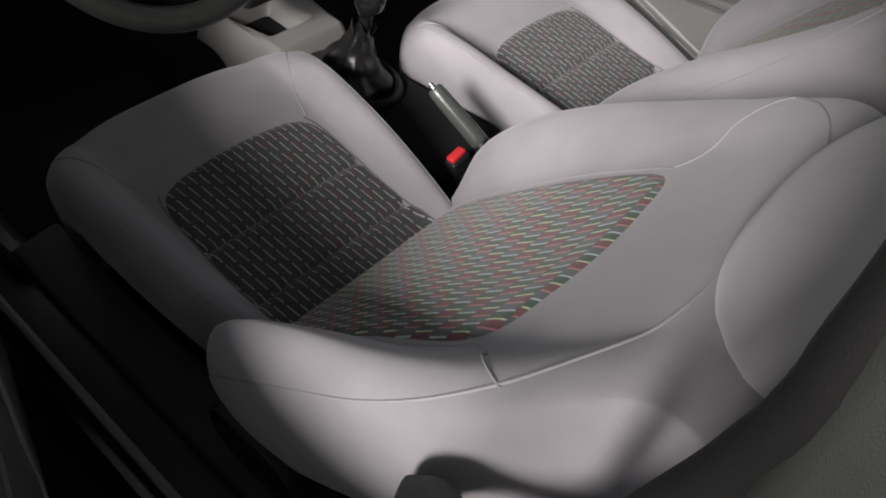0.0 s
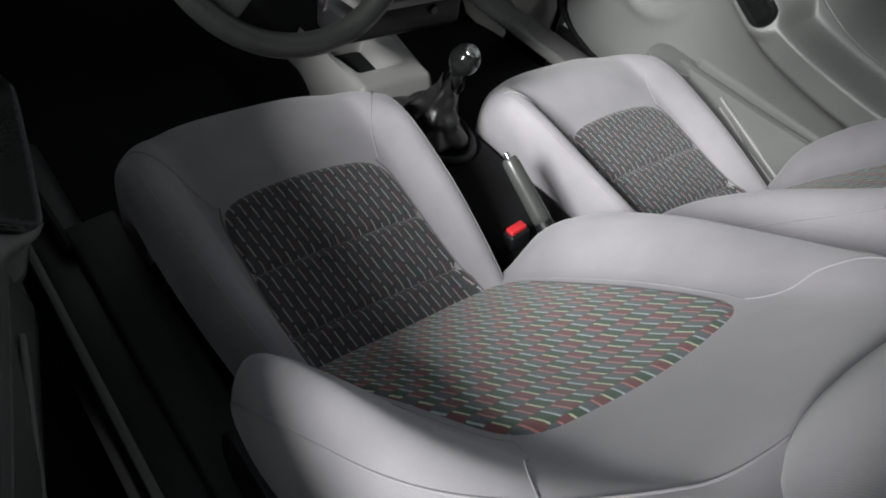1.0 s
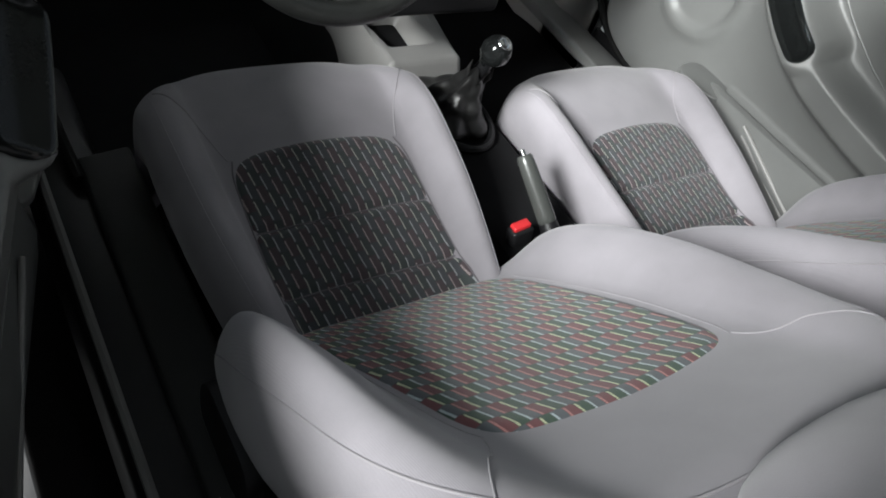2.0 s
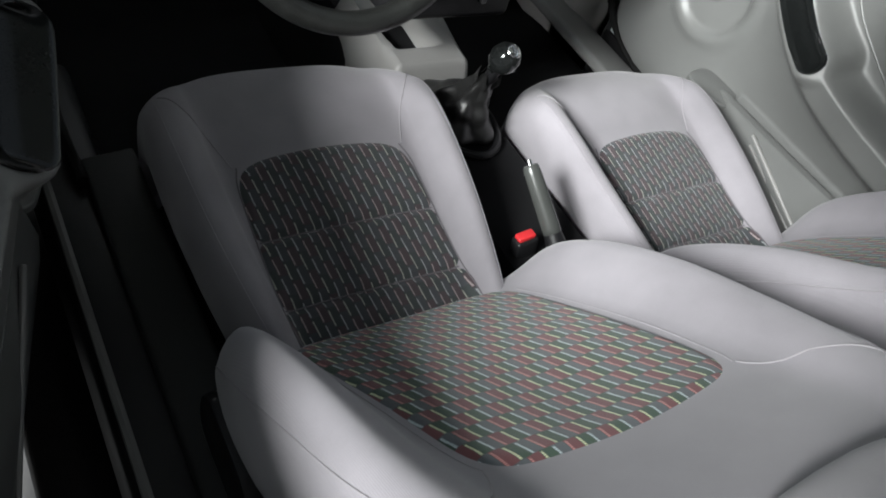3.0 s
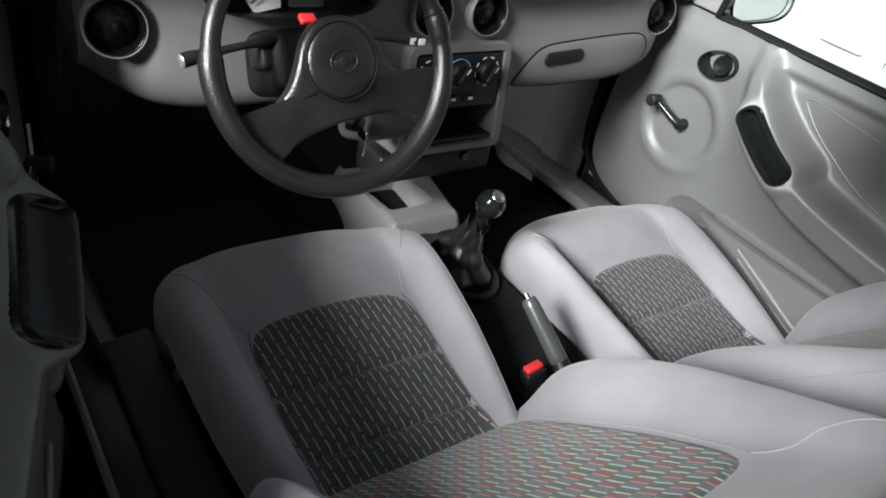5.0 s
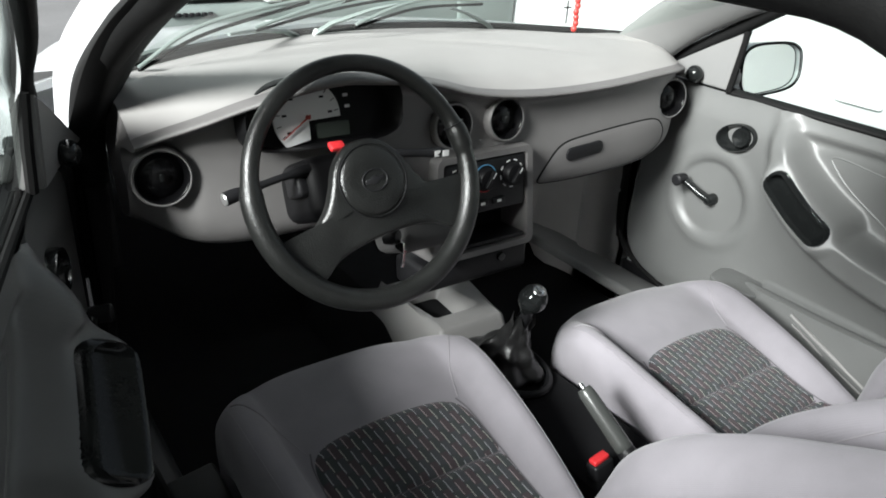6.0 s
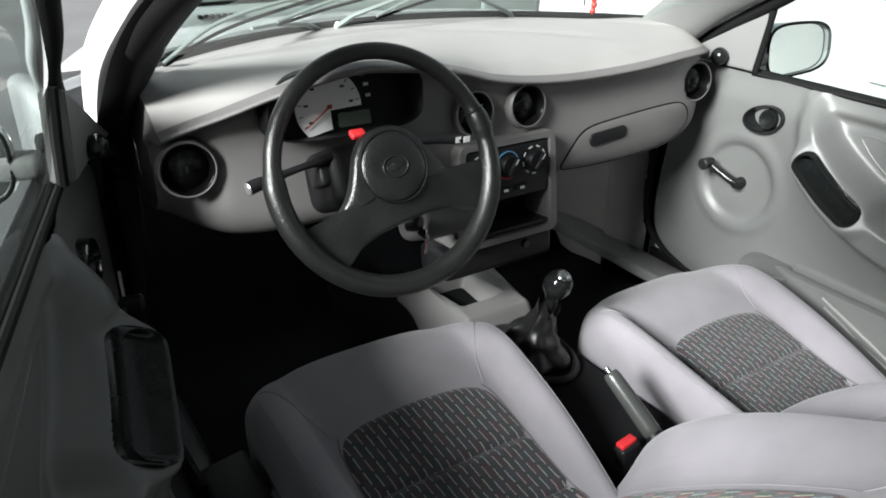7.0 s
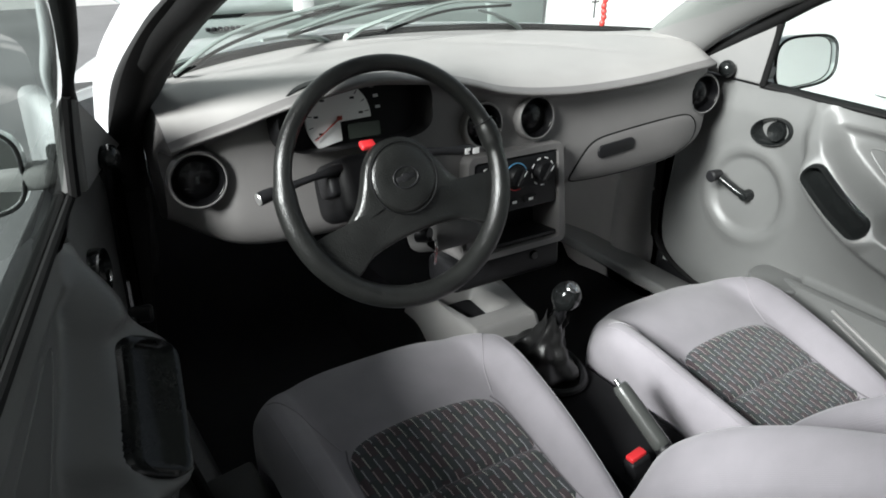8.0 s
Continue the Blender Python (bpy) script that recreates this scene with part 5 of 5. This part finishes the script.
for nm, mt, dz, lab in (("roof_skin", SILVER_PAINT, 0.022, "silver painted roof"), ("headliner", HEADLINER, -0.004, "pale felt headliner")):
    bm = sheet([[(x, y, roof_z(x, y) + dz) for x in [-0.60 + 1.2 * i / 30 for i in range(31)]] for y in [-0.42 - 1.55 * j / 30 for j in range(31)]])
    bmesh.ops.solidify(bm, geom=bm.faces[:], thickness=0.008)
    bmesh.ops.recalc_face_normals(bm, faces=bm.faces[:])
    part(nm, bm, mt, body, lab)
for sx in (-1, 1):
    for y in (0.98, -1.46):
        wh = part("wheel", lathe([(0.15, 0.045), (0.19, 0.06), (0.25, 0.055), (0.272, 0.03), (0.275, 0.0), (0.272, -0.09), (0.24, -0.11)], facing((sx * 0.66, y, 0.215), (sx, 0, 0)), 40), RUBBER, body, "black tyre")
        part("hub_cap", lathe([(0, 0.052), (0.05, 0.055), (0.13, 0.052), (0.165, 0.035)], facing((sx * 0.66, y, 0.215), (sx, 0, 0)), 32), STEEL, wh)
    part("tail_lamp", block((0.10, 0.04, 0.26), pose(sx * 0.56, -2.075, 0.72), 0.015), RED_PLASTIC, body)
part("front_bumper", block((1.36, 0.22, 0.52), pose(0, 1.46, 0.42), 0.07), SILVER_PAINT, body)
part("tailgate", block((1.24, 0.08, 0.66), pose(0, -2.03, 0.53), 0.03), PILLAR_GREY, body)

rows = []
for i in range(49):
    x = -0.605 + 1.21 * i / 48
    a = Vector((x, screen_y(x) + 0.014, 0.940 - 0.025 * x * x))
    b = Vector((x * 0.84, -0.40 - 0.10 * x * x * 2, 1.262 - 0.05 * x * x))
    rows.append([a.lerp(b, f) + Vector((0, 0.02, 0.02)) * math.sin(math.pi * f) for f in [k / 14 for k in range(15)]])
ws = part("windscreen", sheet(rows), SCREEN_GLASS, body, "clear windscreen glass")
ws.visible_shadow = False
part("windscreen_seal", tube([(x, screen_y(x) + 0.010, 0.953 - 0.025 * x * x) for x in [-0.60 + 1.2 * k / 48 for k in range(49)]], 0.0085, 8), RUBBER, body)
rows = [[(x, screen_y(x) + 0.018 + 0.10 * f, 0.938 - 0.025 * x * x - 0.012 * math.sin(math.pi * f)) for f in [k / 8 for k in range(9)]] for x in [-0.66 + 1.32 * k / 48 for k in range(49)]]
bm = sheet(rows)
bmesh.ops.solidify(bm, geom=bm.faces[:], thickness=0.004)
bmesh.ops.recalc_face_normals(bm, faces=bm.faces[:])
part("cowl", bm, surface("weathered cowl plastic", (0.10, 0.115, 0.11), 0.6, grain=700), body, "grey weathered cowl below the windscreen")


def bonnet_z(x, f):
    return 0.950 - 0.035 * x * x - 0.150 * f ** 1.25 - 0.09 * smooth01(0.90, 1.08, f) - 0.09 * smooth01(0.46, 0.68, abs(x)) * smooth01(0.0, 0.25, f) - 0.006 * bell(abs(x), 0.40 - 0.06 * f, 0.03)


rows = [[(x, screen_y(x) + 0.105 + (1.53 - 0.105 - screen_y(x)) * f, bonnet_z(x, f)) for f in [k / 30 for k in range(31)]] for x in [-0.70 + 1.40 * k / 60 for k in range(61)]]
bm = sheet(rows)
bmesh.ops.solidify(bm, geom=bm.faces[:], thickness=0.012)
bmesh.ops.recalc_face_normals(bm, faces=bm.faces[:])
part("bonnet", bm, SILVER_PAINT, body, "silver painted bonnet")


def wiper(pivot, elbow, blade, label):
    """A wiper on the glass: pressed arm, hinge, blade with its claw frame and rubber, and the spindle cap."""
    w = thing("wiper", label, "wiper", pivot, group="windscreen wipers")
    a, b = Vector(pivot), Vector(elbow)
    part("arm", tube([a, a.lerp(b, 0.2) + Vector((0, 0, 0.010)), a.lerp(b, 0.7) + Vector((0, 0, 0.008)), b], [0.011, 0.009, 0.006, 0.0045], 10, flat=0.6), WIPER_GREY, w)
    B = [Vector(p) for p in blade]
    part("blade_frame", tube([p + Vector((0, -0.002, 0.010 * math.sin(math.pi * k / 15))) for k, p in enumerate([Vector(q) for q in spline(B, 16)])], 0.0036, 8), WIPER_GREY, w)
    part("blade_rubber", tube([Vector(q) + Vector((0, 0.003, -0.007)) for q in spline(B, 16)], 0.0032, 6), RUBBER, w)
    part("spindle_cap", lathe([(0, 0.012), (0.005, 0.011), (0.006, 0.0)], facing(pivot, (0, -0.5, 0.87)), 18), WHITE_PRINT, w, "white spindle cap")


# Pale green-grey puts the greenish reflection over the wipers into their colour.
WIPER_GREY = surface("wiper metal with reflection tone", (0.20, 0.23, 0.22), 0.4, grain=900, relief=0.1)
wiper((-0.165, 0.612, 0.945), (-0.37, 0.452, 0.990), [(-0.545, 0.405, 0.955), (-0.431, 0.402, 1.009), (-0.232, 0.402, 1.056)], "grey windscreen wiper resting low on the glass")
wiper((-0.128, 0.598, 0.950), (0.03, 0.52, 1.018), [(-0.30, 0.500, 0.990), (-0.15, 0.500, 1.020), (0.0, 0.50, 1.038), (0.16, 0.495, 1.042)], "grey windscreen wiper with its link arm across the glass")
wiper((0.33, 0.56, 0.935), (0.16, 0.51, 1.005), [(-0.084, 0.500, 0.985), (0.069, 0.500, 1.017), (0.24, 0.495, 1.020)], "grey windscreen wiper resting low on the glass")

# driver's seat belt: webbing that hangs down the middle pillar past the seat
belt = thing("seat_belt", "black seat belt webbing beside driver seat", "seat belt", (-0.62, -0.80, 0.34))
web = spline([(-0.668, -0.975, 1.02), (-0.662, -0.93, 0.88), (-0.648, -0.85, 0.785), (-0.640, -0.79, 0.760), (-0.640, -0.750, 0.715), (-0.640, -0.735, 0.60), (-0.645, -0.71, 0.34)], 40)
rows = [[Vector(p) + Vector((0.002 * math.sin(k), f * 0.7, f * 0.35)) for f in (-0.024, -0.012, 0, 0.012, 0.024)] for k, p in enumerate(web)]
bm = sheet(rows)
bmesh.ops.solidify(bm, geom=bm.faces[:], thickness=0.0016)
part("webbing", bm, BELT_WEB, belt)

# beads and a small cross that hang in front of the windscreen
orn = thing("hanging_beads", "red bead tassel with small dark cross behind windscreen", "ornament", (0.0, -0.04, 1.06))
part("cord", tube([(0.0, -0.045, 1.262), (0.0, -0.045, 1.14)], 0.0012, 6), RUBBER, orn)
for k in range(9):
    part("bead", blob((0.0048, 0.0048, 0.0052), pose(0.0 + 0.0012 * math.sin(k * 2.1), -0.046, 1.136 - 0.0085 * k), 2.0, 12, 8), RED_BEADS, orn)
part("cross", join(block((0.0022, 0.002, 0.034), pose(-0.012, -0.038, 1.092), 0.0006, 1), block((0.016, 0.002, 0.0022), pose(-0.012, -0.038, 1.099), 0.0006, 1)), BLACK_PLASTIC, orn)
part("cross_cord", tube([(-0.002, -0.045, 1.24), (-0.012, -0.038, 1.11)], 0.0008, 6), RUBBER, orn)

# ---- the yard outside ----
bm = sheet([[(x, y, -0.06) for x in (-900, -60, -12, -6, -3, 0, 3, 6, 12, 60, 900)] for y in (-900, -60, -12, -6, -3, 0, 3, 6, 12, 60, 900)])
bmesh.ops.recalc_face_normals(bm, faces=bm.faces[:])
for f in bm.faces:
    if f.normal.z < 0:
        f.normal_flip()
tagged(part("ground", bm, CONCRETE), "grey concrete yard", "ground", kind="structure")
tagged(part("painted_line", block((0.10, 3.2, 0.004), pose(-1.75, 3.2, -0.056, 0, 0, 20), 0.001, 1), WHITE_PRINT), "faded white painted bay line on concrete", "road marking", kind="structure")

nbr = thing("parked_minivan", "white minivan parked beside, its flank and handle showing", "van", (2.9, 0.6, -0.06))
side = [(2.26, 0.02), (2.22, 0.16), (2.20, 0.40), (2.205, 0.60), (2.23, 0.85), (2.28, 1.10), (2.34, 1.45), (2.42, 1.62)]
rows = [[(p[0] + 0.05 * smooth01(1.4, 2.4, abs(y - 0.6)), y, p[1]) for p in spline(side, 30)] for y in [-1.8 + 4.8 * k / 34 for k in range(35)]]
bm = sheet(rows)
bmesh.ops.solidify(bm, geom=bm.faces[:], thickness=-0.05)
bmesh.ops.recalc_face_normals(bm, faces=bm.faces[:])
flank = part("flank", bm, WHITE_PAINT, nbr)
part("door_handle", block((0.035, 0.19, 0.032), pose(2.196, 0.55, 0.560), 0.012), WHITE_PAINT, nbr)
# Flat grey plate draws the shade in the hollow behind the handle.
part("handle_shade", prism(rounded(0.13, 0.06, 0.028), 0.003, facing((2.208, 0.55, 0.550), (-1, 0, 0))), DASH_GREY, nbr)
part("door_gap", tube([(2.222, 0.37, 0.16), (2.200, 0.37, 0.40), (2.204, 0.36, 0.60), (2.23, 0.34, 0.85)], 0.004, 6), RUBBER, nbr)
part("roof", block((1.25, 4.6, 0.08), pose(3.02, 0.6, 1.63), 0.035), WHITE_PAINT, nbr)
for y in (-0.75, 1.75):
    wh = part("wheel", lathe([(0.12, 0.02), (0.27, 0.03), (0.29, 0.0), (0.29, -0.14)], facing((2.21, y, 0.23), (-1, 0, 0)), 36), RUBBER, nbr)
    part("hub_cap", lathe([(0, 0.03), (0.15, 0.025), (0.19, 0.0)], facing((2.21, y, 0.23), (-1, 0, 0)), 30), CHROME, wh)

van = thing("parked_van", "pale green-grey van parked ahead with row of black vent slots", "van", (0.9, 3.2, -0.06))
part("body_panel", block((1.95, 1.2, 0.62), pose(0.88, 3.40, 0.98), 0.05), VAN_PANEL, van)
part("bumper", block((2.0, 0.30, 0.42), pose(0.88, 2.90, 0.445), 0.05), VAN_BUMPER, van)
for k in range(7):
    part("vent_slot", block((0.020, 0.02, 0.018), pose(0.19 + 0.030 * k, 2.748, 0.622), 0.004), BLACK_PLASTIC, van)
part("corner_post", block((0.09, 0.10, 0.62), pose(0.695, 2.79, 0.97), 0.02), WHITE_PAINT, van)
part("side_door", block((0.42, 0.10, 0.70), pose(2.02, 2.78, 0.80), 0.03), VAN_BUMPER, van)
for x in (0.25, 1.6):
    part("wheel", lathe([(0.0, 0.03), (0.17, 0.03), (0.28, 0.03), (0.30, 0.0), (0.30, -0.18)], facing((x, 2.86, 0.24), (0, -1, 0)), 36), RUBBER, van)

tagged(part("wall_yard", block((30, 0.3, 6.0), pose(2, 9.0, 2.9), 0.01), PLASTER), "white plastered yard wall", "wall", kind="structure")
PLASTER_GREY = surface("light blocker concrete", (0.30, 0.30, 0.29), 0.9, grain=120, relief=0.5, stain=1.0)
# flat slab over the car, unseen, added to keep off the high sky
tagged(part("ceiling", block((3.2, 10.0, 0.25), pose(-0.1, -4.1, 3.45), 0.01), PLASTER_GREY), "unseen grey slab added to cut high sky light", "ceiling", kind="structure")

# unseen wall behind the open door, added to block light from the rear left
tagged(part("wall_blocker", block((4.2, 0.2, 3.38), pose(-3.25, -2.1, 1.63), 0.01), PLASTER_GREY), "unseen grey wall added to block rear-left light", "wall", kind="structure")
